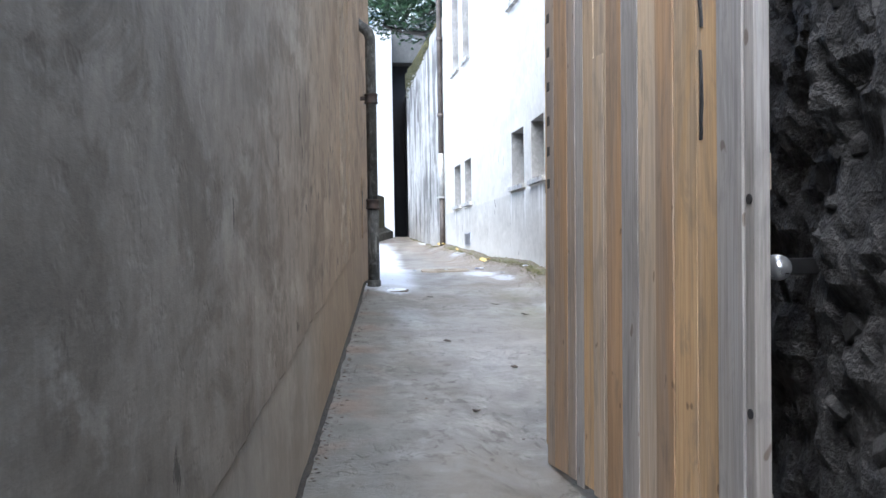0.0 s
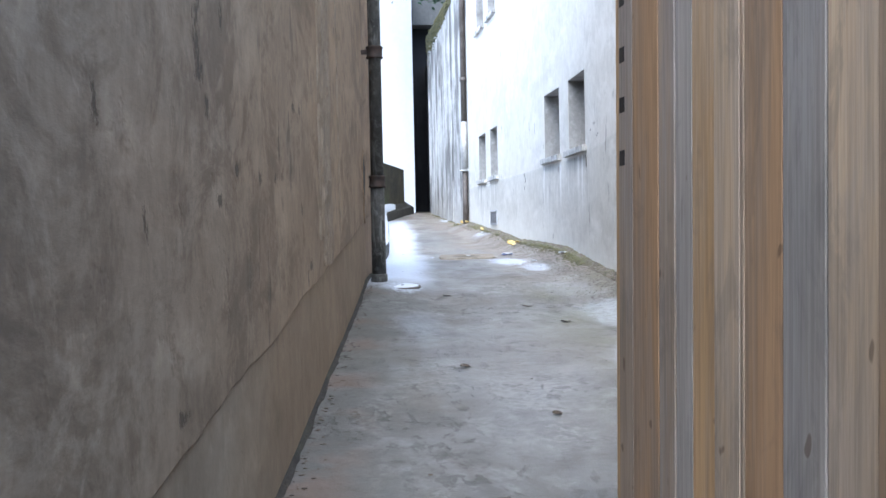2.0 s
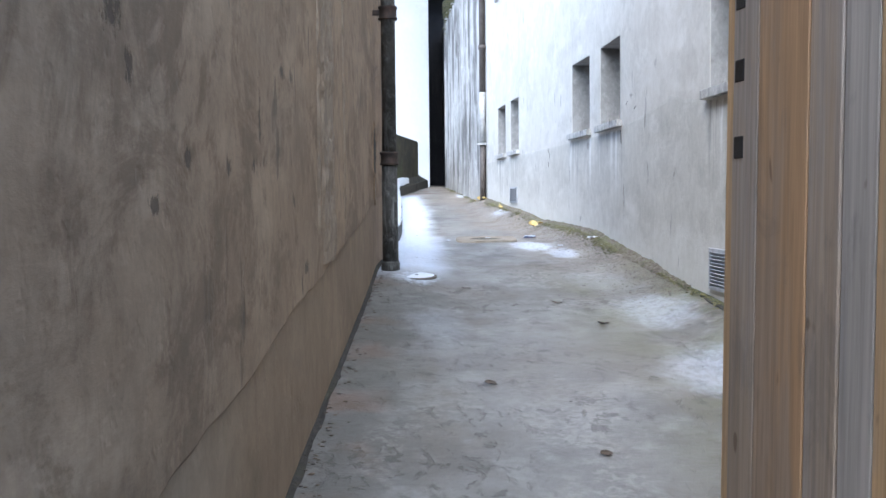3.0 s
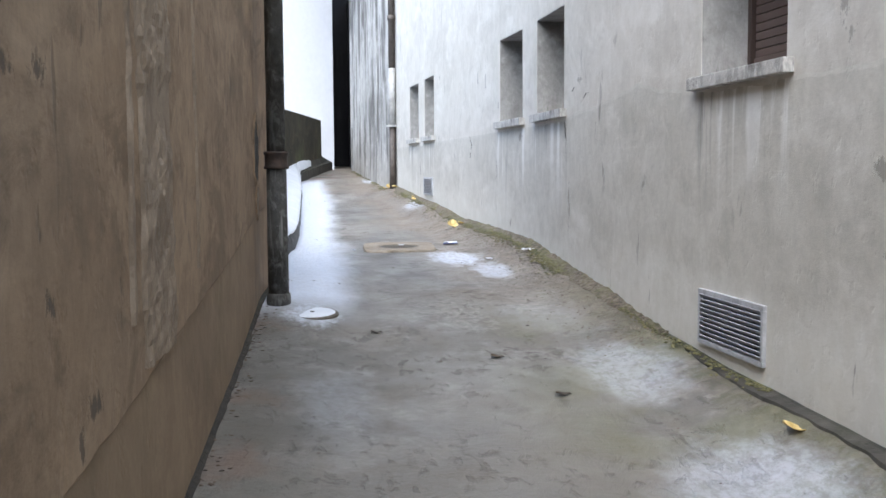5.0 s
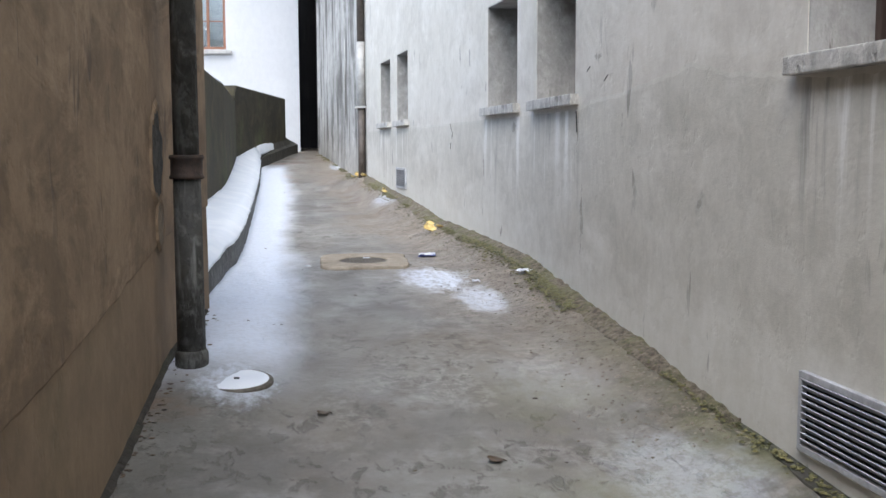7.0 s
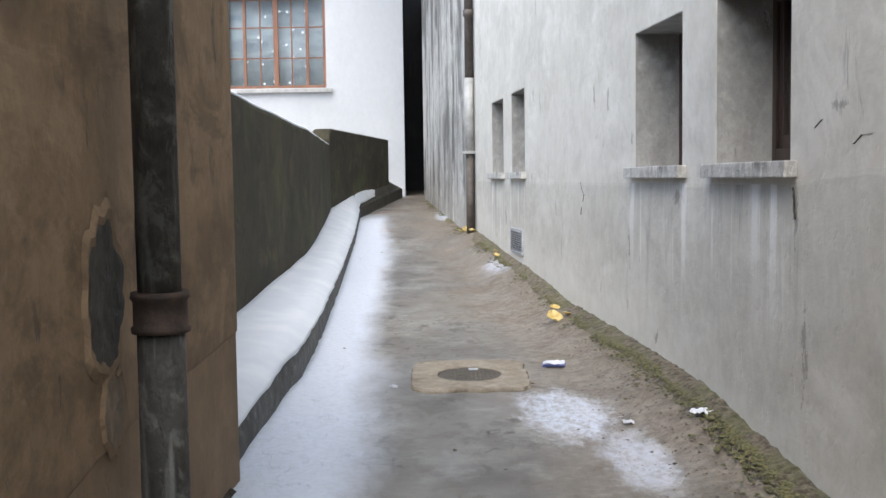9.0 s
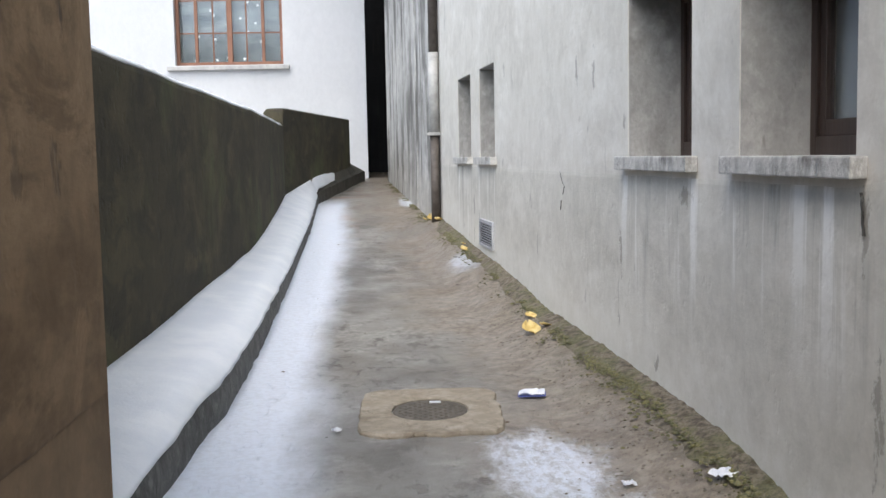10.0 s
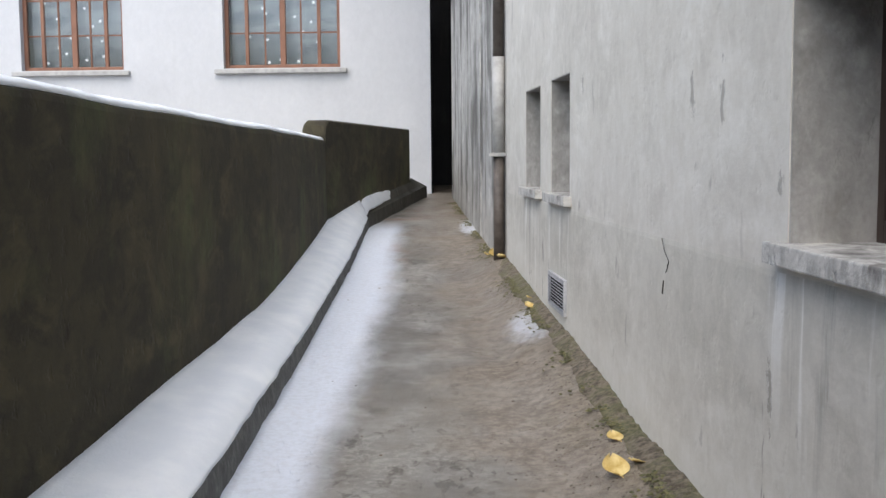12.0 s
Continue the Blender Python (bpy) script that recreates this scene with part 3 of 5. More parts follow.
def ground_z(x, y):
    rise = lerp((6, 8, 9.1, 11, 12.4, 13.6, 15, 16.6, 18.3, 21.8, 23, 29), (0.2, 0.2, 0.14, 0.07, 0.1, 0.14, 0.12, 0.1, 0.16, 0.15, 0.03, 0.0), y)
    k = min(1.0, max(0.0, (x - right_x(y) + 0.5) / 0.5))
    z = alley(y) + rise * k * k * (3 - 2 * k)
    k = min(1.0, max(0.0, (left_x(y) + 0.8 - x) / 0.6))
    z += lerp((6, 9, 11, 12.6, 14), (0, 0.03, 0.055, 0.05, 0), y) * k * k * (3 - 2 * k)
    k = min(1.0, max(0.0, (x - 0.55) / 0.5)) * lerp((1.5, 2.8, 5.4, 7.0), (0, 1, 1, 0), y)
    z -= 0.13 * k * k * (3 - 2 * k)
    if -1 < x < 3.2 and -5 < y < 34:
        z += 0.012 * wob(x, y, 0, 1.3) + 0.006 * wob(x, y, 3, 5) + 0.02 * k * wob(x, y, 7, 6)
    return z


# ---- ground: one sheet from the alley out to the horizon ----
def build_ground():
    xs = np.concatenate((-np.geomspace(2500, 1.0, 14), np.arange(-0.7, 2.9, 0.06), 2.9 + np.geomspace(0.3, 2500, 14)))
    ys = np.concatenate((-5 - np.geomspace(2500, 0.5, 14), np.arange(-5, 33, 0.08), 33 + np.geomspace(0.3, 2500, 14)))
    verts = [(x, y, ground_z(x, y)) for y in ys for x in xs]
    w = len(xs)
    faces = [(j * w + i, j * w + i + 1, (j + 1) * w + i + 1, (j + 1) * w + i) for j in range(len(ys) - 1) for i in range(w - 1)]
    ob = mesh_object("ground", verts, faces, M_GROUND, smooth=True)
    tagged(ob, "worn grey concrete alley, damp, with thin trodden snow and algae", "ground", kind="structure")


build_ground()


# ---- brown concrete wall with plinth ----
def build_left_wall():
    y0, y1 = -6.0, 12.82
    rows = [[(left_x(y) - 0.4, y, -0.9), (left_x(y) - 0.4, y, 5.1), (left_x(y) - 0.012, y, 5.1), (left_x(y) - 0.012, y, -0.9)] for y in (-6.0, 5.0, 8.0, 11.6, 12.82)]
    body = loft("wall_west", rows, M_LEFT, closed=True, smooth=False)
    tagged(body, "tall brown-beige concrete wall with vertical run marks and pits", "wall", kind="structure")
    rows, lip = [], []
    for k in range(int((y1 - y0) / 0.07) + 1):
        y = y0 + k * 0.07
        out = left_x(y) - 0.006 + 0.004 * wob(0, y, 0, 1.4)
        top = alley(y) + 0.64 + 0.025 * wob(1, y, 0, 1.1) + 0.012 * wob(2, y, 0, 6)
        base = alley(y) - 0.3
        rows.append([(left_x(y) - 0.05, y, base), (out + 0.008, y, base), (out + 0.004, y, top - 0.2), (out, y, top + 0.05), (left_x(y) - 0.05, y, top + 0.05)])
        face = left_x(y) + 0.005 + 0.004 * wob(3, y, 0, 0.9)
        lip.append([(left_x(y) - 0.04, y, top), (face - 0.006, y, top - 0.004), (face, y, top + 0.008), (face, y, top + 1.0), (face, y, 3.5), (face, y, 5.08), (left_x(y) - 0.04, y, 5.08)])
    tagged(loft("trim_upper_coat", lip, M_LEFT, closed=True, smooth=False), "brown streaked upper coat of the wall, chipped along its lower edge", "render coat", kind="structure")
    ob = loft("trim_plinth", rows, M_PLINTH, closed=True, smooth=False)
    tagged(ob, "grey smooth-rendered plinth along the brown wall", "plinth", kind="structure")


build_left_wall()


def foot_strips():
    """A fillet of dark dirt along the brown wall, and along the grey one a dark strip standing in for a shaded trench.
    """
    rows = []
    for k in range(333):
        y = -4.0 + k * 0.05
        x, w = left_x(y), 0.014 + 0.012 * wob(3, y, 0, 3) + 0.01 * wob(5, y, 0, 11)
        z = ground_z(x + 0.03, y)
        rows.append([(x - 0.02, y, z - 0.03), (x - 0.02, y, z + 0.022 + 0.01 * wob(1, y, 0, 7)), (x + 0.012, y, z + 0.012), (x + 0.012 + w, y, z + 0.001), (x + 0.015 + w, y, z - 0.03)])
    tagged(loft("dirt_line", rows, M_DIRT, closed=True, smooth=False), "dark wet dirt along the foot of the brown wall", "dirt", kind="stuff")
    rows = []
    for k in range(110):
        y = 5.0 + k * 0.05
        w = 0.065 * lerp((5, 9.4, 10.4), (1, 1, 0.1), y) + 0.03 * wob(3, y, 0, 2.2) + 0.012 * wob(6, y, 0, 9)
        w = max(w, 0.012)
        x = right_x(y) - 0.012
        z = ground_z(x - 0.05, y)
        rows.append([(x + 0.02, y, z - 0.04), (x + 0.02, y, z + 0.03), (x - 0.01, y, z + 0.014), (x - w, y, z + 0.007), (x - w - 0.012, y, z - 0.04)])
    tagged(loft("trench_strip", rows, M_KERB, closed=True, smooth=False), "dark mossy strip standing in for a shaded trench at the grey wall foot", "ground strip", kind="structure")


foot_strips()


# ---- grey building ----
S_A, E_A = (2.63, 3.2), (2.445, 13.7)
S_B, E_B = (2.445, 13.7), (2.0, 21.8)
# window openings: y near, y far, sill z, head z
OPENINGS = [(8.97, 9.9, 2.44, 3.24), (12.57, 13.45, 2.44, 3.24), (13.95, 14.8, 2.44, 3.24), (18.42, 19.16, 2.44, 3.24), (19.66, 20.47, 2.44, 3.24)]
UPPER = [(a, b, 5.1, 6.75) for a, b, *_ in OPENINGS]


def build_grey_building():
    base = empty("house", pose(2.6, 12, 1.1))
    tagged(base, "grey rendered apartment house with deep window recesses", "building")
    inv = base.matrix_basis.inverted()
    for start, end, lo, hi in ((S_A, E_A, 3.2, 13.7), (S_B, E_B, 13.7, 21.8)):
        scale = (Vector(end) - Vector(start)).length / (hi - lo)
        holes = [((a - lo) * scale, (b - lo) * scale, z0, z1) for a, b, z0, z1 in OPENINGS + UPPER if lo <= a < hi]
        w = wall_panel("wall", start, end, -0.4, 10.5, 0.3, M_UPPER, holes, base)
        w.matrix_parent_inverse = inv
    # end wall, back and roof close the house
    for p, q in (((2.0, 21.8), (9, 22.2)), ((9, 22.2), (9, 3.2)), ((9, 3.2), (2.93, 3.2))):
        w = wall_panel("wall", p, q, -0.4, 10.5, 0.25, M_UPPER, (), base)
        w.matrix_parent_inverse = inv
    r = part("roof", box(1.9, 9.2, 3.1, 22.3, 10.5, 10.7), M_GREY, base)
    r.matrix_parent_inverse = inv
    # thicker, darker lower coat of render with a ragged upper edge
    rows = []
    y = 3.25
    while y < 21.79:
        x = right_x(y)
        top = lerp((3, 8.8, 9.6, 10.1, 10.9, 11.6, 12.3, 12.6, 21.8), (2.36, 2.37, 2.36, 2.4, 2.5, 2.43, 2.4, 2.36, 2.36), y)
        top += (0.02 if y < 12.5 else 0.006) * wob(4, y, 0, 3) + (0.012 if y < 12.5 else 0.003) * wob(5, y, 0, 11)
        rows.append([(x + 0.05, y, 0.1), (x - 0.012, y, 0.1), (x - 0.008 + 0.003 * wob(6, y, 0, 2), y, 1.5), (x - 0.006, y, top - 0.2), (x - 0.002, y, top - 0.03), (x + 0.001, y, top), (x + 0.05, y, top + 0.002)])
        y += 0.05
    d = loft("trim", rows, M_DADO, base, closed=True, smooth=False)
    d["label"] = "darker grey lower render coat with lime runs"
    d.matrix_parent_inverse = inv


build_grey_building()


def frame_at(y):
    """Pose on the grey wall's face at y: local x runs along the wall (towards +y), local y into the wall."""
    dx = right_x(y + 0.2) - right_x(y - 0.2)
    return pose(right_x(y), y, 0, 0, 0, math.degrees(math.atan2(0.4, dx))) @ Matrix.Diagonal((1, -1, 1, 1))


def recess_window(a, b, z0, z1, kind, number):
    """Deep reveal lining, stone sill, and what closes the opening; local x along the wall, y into it."""
    w = (b - a)
    m = frame_at((a + b) / 2)
    base = new("window_%d" % number)
    base.matrix_basis = Matrix.Translation(m.translation) @ Matrix.Rotation(math.atan2(m[1][0], m[0][0]), 4, "Z")
    text = {"shutter": "recessed window with closed brown roller shutter and stone sill", "casement": "recessed window with dark brown wooden frame and pale curtain", "slot": "narrow recessed window with dark wooden frame"}[kind]
    tagged(base, text, "window", kind="structure")
    h = w / 2

    def bx(x0, x1, d0, d1, za, zb, bevel=0.0):
        # depth d runs into the wall, which is local -y
        return box(x0, x1, -d1, -d0, za, zb, bevel)

    t = 0.006
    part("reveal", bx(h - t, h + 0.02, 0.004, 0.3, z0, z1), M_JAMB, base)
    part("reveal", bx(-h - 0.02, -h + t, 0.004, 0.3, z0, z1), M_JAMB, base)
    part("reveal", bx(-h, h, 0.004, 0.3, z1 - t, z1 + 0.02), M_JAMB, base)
    sl = box(-h - 0.07, h + 0.07, 0, 0.055, z0 - 0.062, z0 + 0.004, 0.006)
    part("window_sill", sl, M_SILL, base, "worn pale stone sill with dark stains")
    part("window_sill", bx(-h + 0.004, h - 0.004, 0, 0.3, z0 - 0.05, z0 + 0.002), M_SILL, base)
    if kind == "shutter":
        z = z0 + 0.1
        part("window_frame", bx(-h, h, 0.27, 0.32, z0, z0 + 0.1, 0.004), M_SHUTTER, base)
        part("window_frame", bx(h - 0.04, h, 0.25, 0.31, z0, z1, 0.004), M_DARKWOOD, base)
        me = None
        while z < z1 - 0.01:
            if me is None:
                ob = part("slat", box(-h, h, -0.296, -0.278, 0, 0.042, 0.007), M_SHUTTER, base)
                me = ob.data
            else:
                ob = new("slat", me)
                ob.parent = base
            ob.location = (0, 0, z)
            z += 0.0445
    else:
        f = 0.05
        part("window_frame", bx(h - f, h, 0.27, 0.33, z0, z1, 0.004), M_DARKWOOD, base)
        part("window_frame", bx(-h, -h + f, 0.27, 0.33, z0, z1, 0.004), M_DARKWOOD, base)
        part("window_frame", bx(-h + f, h - f, 0.27, 0.33, z0, z0 + 0.07, 0.004), M_DARKWOOD, base)
        part("window_frame", bx(-h + f, h - f, 0.27, 0.33, z1 - f, z1, 0.004), M_DARKWOOD, base)
        for s in (-1, 1):
            x0, x1 = (-h + f, -0.004) if s < 0 else (0.004, h - f)
            sash = part("sash", bx(x0, x0 + 0.045, 0.285, 0.325, z0 + 0.07, z1 - f, 0.004), M_DARKWOOD, base)
            part("sash", bx(x1 - 0.045, x1, 0.285, 0.325, z0 + 0.07, z1 - f, 0.004), M_DARKWOOD, base)
            part("sash", bx(x0 + 0.045, x1 - 0.045, 0.285, 0.325, z0 + 0.07, z0 + 0.13, 0.004), M_DARKWOOD, base)
            g = part("pane", bx(x0 + 0.04, x1 - 0.04, 0.3, 0.306, z0 + 0.12, z1 - f), M_GLASS, base)
            g.visible_shadow = False
        part("curtain", bx(-h + 0.03, h - 0.03, 0.36, 0.37, z0, z1), M_CURTAIN, base)
    return base


count = 1
for (a, b, z0, z1), kind in zip(OPENINGS, ("shutter", "casement", "casement", "slot", "slot")):
    recess_window(a, b, z0, z1, kind, count)
    count += 1
for (a, b, z0, z1), kind in zip(UPPER, ("shutter", "casement", "casement", "slot", "slot")):
    recess_window(a, b, z0, z1, kind, count)
    count += 1


def wall_vent(a, b, z0, z1, slats):
    m = frame_at((a + b) / 2)
    base = new("wall_vent")
    base.matrix_basis = Matrix.Translation((m.translation.x + 0.003, m.translation.y, z0)) @ Matrix.Rotation(math.atan2(m[1][0], m[0][0]), 4, "Z")
    tagged(base, "galvanised louvred ventilation grille set low in the grey wall", "vent", group="wall vents")
    h, t = (b - a) / 2, z1 - z0
    # black sheet in place of the unlit duct behind the slats
    part("backing", box(-h + 0.01, h - 0.01, -0.004, 0.0125, 0.01, t - 0.01), M_VOID, base)
    for x0, x1, y0, y1 in ((-h, h, 0, 0.024), (-h, h, t - 0.024, t), (-h, -h + 0.024, 0.024, t - 0.024), (h - 0.024, h, 0.024, t - 0.024)):
        part("frame", box(x0, x1, 0, 0.032, y0, y1, 0.003), M_ZINC, base)
    step = (t - 0.048) / slats
    me = None
    for k in range(slats):
        if me is None:
            bm = box(-h + 0.024, h - 0.024, -0.002, 0.002, -0.0165, 0.0165)
            bmesh.ops.rotate(bm, matrix=Matrix.Rotation(radians(-48), 3, "X"), verts=bm.verts)
            ob = part("slat", bm, M_ZINC, base)
            me = ob.data
        else:
            ob = new("slat", me)
            ob.parent = base
        ob.location = (0, 0.022, 0.024 + step * (k + 0.5))
    return base


def wall_crack(points, width):
    """A thin dark open crack following points (y, z) on the grey wall."""
    rows = []
    for (ya, za), (yb, zb) in zip(points, points[1:]):
        for k in range(8):
            t = k / 8
            y, z = ya + (yb - ya) * t + 0.006 * wob(ya, za + t, 0, 9), za + (zb - za) * t
            w = width * (0.6 + 0.8 * abs(wob(y, z, 2, 12)))
            x = right_x(y) - (0.01 if z < 2.36 else 0.001)
            rows.append([(x + 0.002, y - w, z), (x - 0.0015, y - w * 0.5, z), (x - 0.0015, y + w * 0.5, z), (x + 0.002, y + w, z)])
    tagged(loft("trim_crack", rows, M_CORE, smooth=False), "thin dark crack in the grey render", "crack", kind="structure")


for pts, w in (([(16.16, 2.35), (16.12, 2.3), (16.05, 2.26), (16.1, 2.2)], 0.0035), ([(16.13, 2.17), (16.15, 2.1)], 0.006), ([(12.35, 2.56), (12.28, 2.59)], 0.012), ([(12.04, 2.49), (11.98, 2.52), (11.9, 2.52)], 0.011), ([(12.52, 2.34), (12.5, 2.2)], 0.012)):
    wall_crack(pts, w)


wall_vent(9.1, 9.84, 1.072, 1.355, 10)
wall_vent(7.42, 8.05, 1.02, 1.285, 9)
wall_vent(18.48, 19.13, 1.64, 1.885, 9)


# ---- streaked garden wall beyond the house, dark passage, grey block ----
def build_far_walls():
    w = wall_panel("wall_garden", (2.0, 21.83), (1.56, 29.1), 0.8, 6.6, 0.35, M_STREAK)
    tagged(w, "tall pale wall with dark vertical streaks and mossy top", "wall", kind="structure")
    # lifted render seam and long vertical cracks
    for y, width, z0, z1 in ((24.3, 0.03, 1.7, 6.4),):
        x = right_x(y)
        rows = []
        for k in range(40):
            z = z0 + (z1 - z0) * k / 39
            o = 0.05 * wob(y, 0, z, 0.9)
            xx = right_x(y + o)
            rows.append([(xx + 0.01, y + o - width, z), (xx - 0.012, y + o - width * 0.4, z), (xx - 0.012, y + o + width * 0.4, z), (xx + 0.01, y + o + width, z)])
        tagged(loft("trim_seam", rows, M_STREAK, smooth=False), "raised vertical seam on the streaked wall", "seam", kind="structure")
    # passage: two side walls and end wall, its shade put into their near-black, grey block over it
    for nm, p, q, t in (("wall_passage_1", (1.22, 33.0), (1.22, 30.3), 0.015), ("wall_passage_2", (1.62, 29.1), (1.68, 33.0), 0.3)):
        tagged(wall_panel(nm, p, q, 0.8, 7.6 if nm[-1] == "1" else 6.5, t, M_BLACK), "passage side wall, near-black for the passage's shade", "wall", kind="structure")
    tagged(part("wall_passage_3", box(1.0, 2.4, 33.0, 33.3, 0.8, 7.6), M_BLACK), "wall closing the narrow passage, near-black for its shade", "wall", kind="structure")
    tagged(part("wall_block", box(1.21, 3.2, 32.4, 37.3, 7.6, 10.2, 0.02), M_FAR), "grey concrete block bridging the passage", "wall", kind="structure")


build_far_walls()


def moss_clumps(name, spots, size, material, label, category, seed, flat=0.5):
    """Many small lumps joined as one."""
    rnd = random.Random(seed)
    verts, faces = [], []
    for x, y, z in spots:
        r = size * rnd.uniform(0.5, 1.4)
        b = len(verts)
        n = 6
        ph = rnd.uniform(0, 6)
        for ring, (rr, hh) in enumerate(((1.0, -0.2), (0.85, 0.45))):
            for k in range(n):
                a = ph + 2 * math.pi * k / n
                q = r * rr * rnd.uniform(0.75, 1.2)
                verts.append((x + q * math.cos(a), y + q * math.sin(a), z + r * flat * hh * rnd.uniform(0.7, 1.3)))
        verts.append((x, y, z + r * flat * rnd.uniform(0.7, 1.1)))
        for k in range(n):
            faces.append((b + k, b + (k + 1) % n, b + n + (k + 1) % n, b + n + k))
            faces.append((b + n + k, b + n + (k + 1) % n, b + 2 * n))
    return tagged(mesh_object(name, verts, faces, material, smooth=False), label, category, kind="stuff")


rnd = random.Random(4)
spots = [(right_x(y) + rnd.uniform(-0.02, 0.3), y, 6.6 + rnd.uniform(-0.02, 0.05)) for y in (rnd.uniform(21.9, 29.0) for _ in range(1300))]
spots += [(right_x(y) - 0.01, y, 6.6 - abs(rnd.gauss(0, 0.22)) * (y - 21.5) / 7) for y in (rnd.uniform(24, 29.0) for _ in range(1400))]
moss_clumps("moss_cap", spots, 0.035, M_MOSS, "green moss along the top of the streaked wall", "moss", 8)


def downpipe_far():
    x, y = 1.93, 21.95
    base = new("downpipe")
    base.matrix_basis = pose(x, y, 1.5)
    tagged(base, "rainwater downpipe in brown and pale lengths at the house corner", "downpipe")
    part("pipe", tube([(0, 0, 2.15), (0, 0, 8.9)], 0.055), M_DPIPE, base, smooth=True)
    part("pipe", tube([(0, 0, 1.22), (0, 0, 2.17)], 0.062), M_DPALE, base, "pale painted pipe length", smooth=True)
    part("pipe", tube([(0, 0, 0.1), (0, 0, 1.2)], 0.055), M_DPIPE, base, smooth=True)
    part("bracket", box(-0.1, 0.07, -0.08, 0.08, 1.2, 1.235, 0.005), M_DPALE, base, "white bracket")
    for z in (2.95, 4.6, 6.4):
        part("collar", tube([(0, 0, z), (0, 0, z + 0.08)], 0.07), M_DPIPE, base, smooth=True)


downpipe_far()


# ---- white building ----
def white_building():
    base = empty("white_house", pose(-4, 30.5, 2))
    tagged(base, "white rendered house with brown wooden lattice windows", "building")
    inv = base.matrix_basis.inverted()
    p, q = Vector((-14.0, 31.13)), Vector((1.2, 30.24))
    length = (q - p).length
    d = (q - p) / length
    wins = [(-6.2, -4.32), (-2.5, -0.4), (-10.0, -8.1)]
    holes = [((a + 14) * length / 15.2, (b + 14) * length / 15.2, 4.3, 6.2) for a, b in wins]
    w = wall_panel("wall", q, p, 0.5, 8.3, 0.3, M_WHITE, [(length - b, length - a, z0, z1) for a, b, z0, z1 in holes], base)
    w.matrix_parent_inverse = inv
    for a, b in (((1.2, 30.54), (1.2, 38)), ((1.2, 38), (-14, 38)), ((-14, 38), (-14, 31.43))):
        k = wall_panel("wall", a, b, 0.5, 8.3, -0.25, M_WHITE, [], base)
        k.matrix_parent_inverse = inv
    r = part("roof", box(-14.3, 1.25, 30.9, 38.3, 8.3, 8.5), M_GREY, base)
    r.matrix_parent_inverse = inv
    # plain room behind the windows
    for x0, x1, y0, y1, z0, z1 in ((-13, 0.6, 34, 34.1, 3.2, 7), (-13, 0.6, 31.5, 34, 3.2, 3.3), (-13, 0.6, 31.5, 34, 6.9, 7)):
        k = part("room", box(x0, x1, y0, y1, z0, z1), M_ROOM, base)
        k.matrix_parent_inverse = inv
    ang = math.atan2(d.y, d.x)
    for n, (s0, s1, z0, z1) in enumerate(holes):
        mid = p + d * (s0 + s1) / 2
        lattice_window(mid, ang, (s1 - s0) / 2, z0, z1, n)


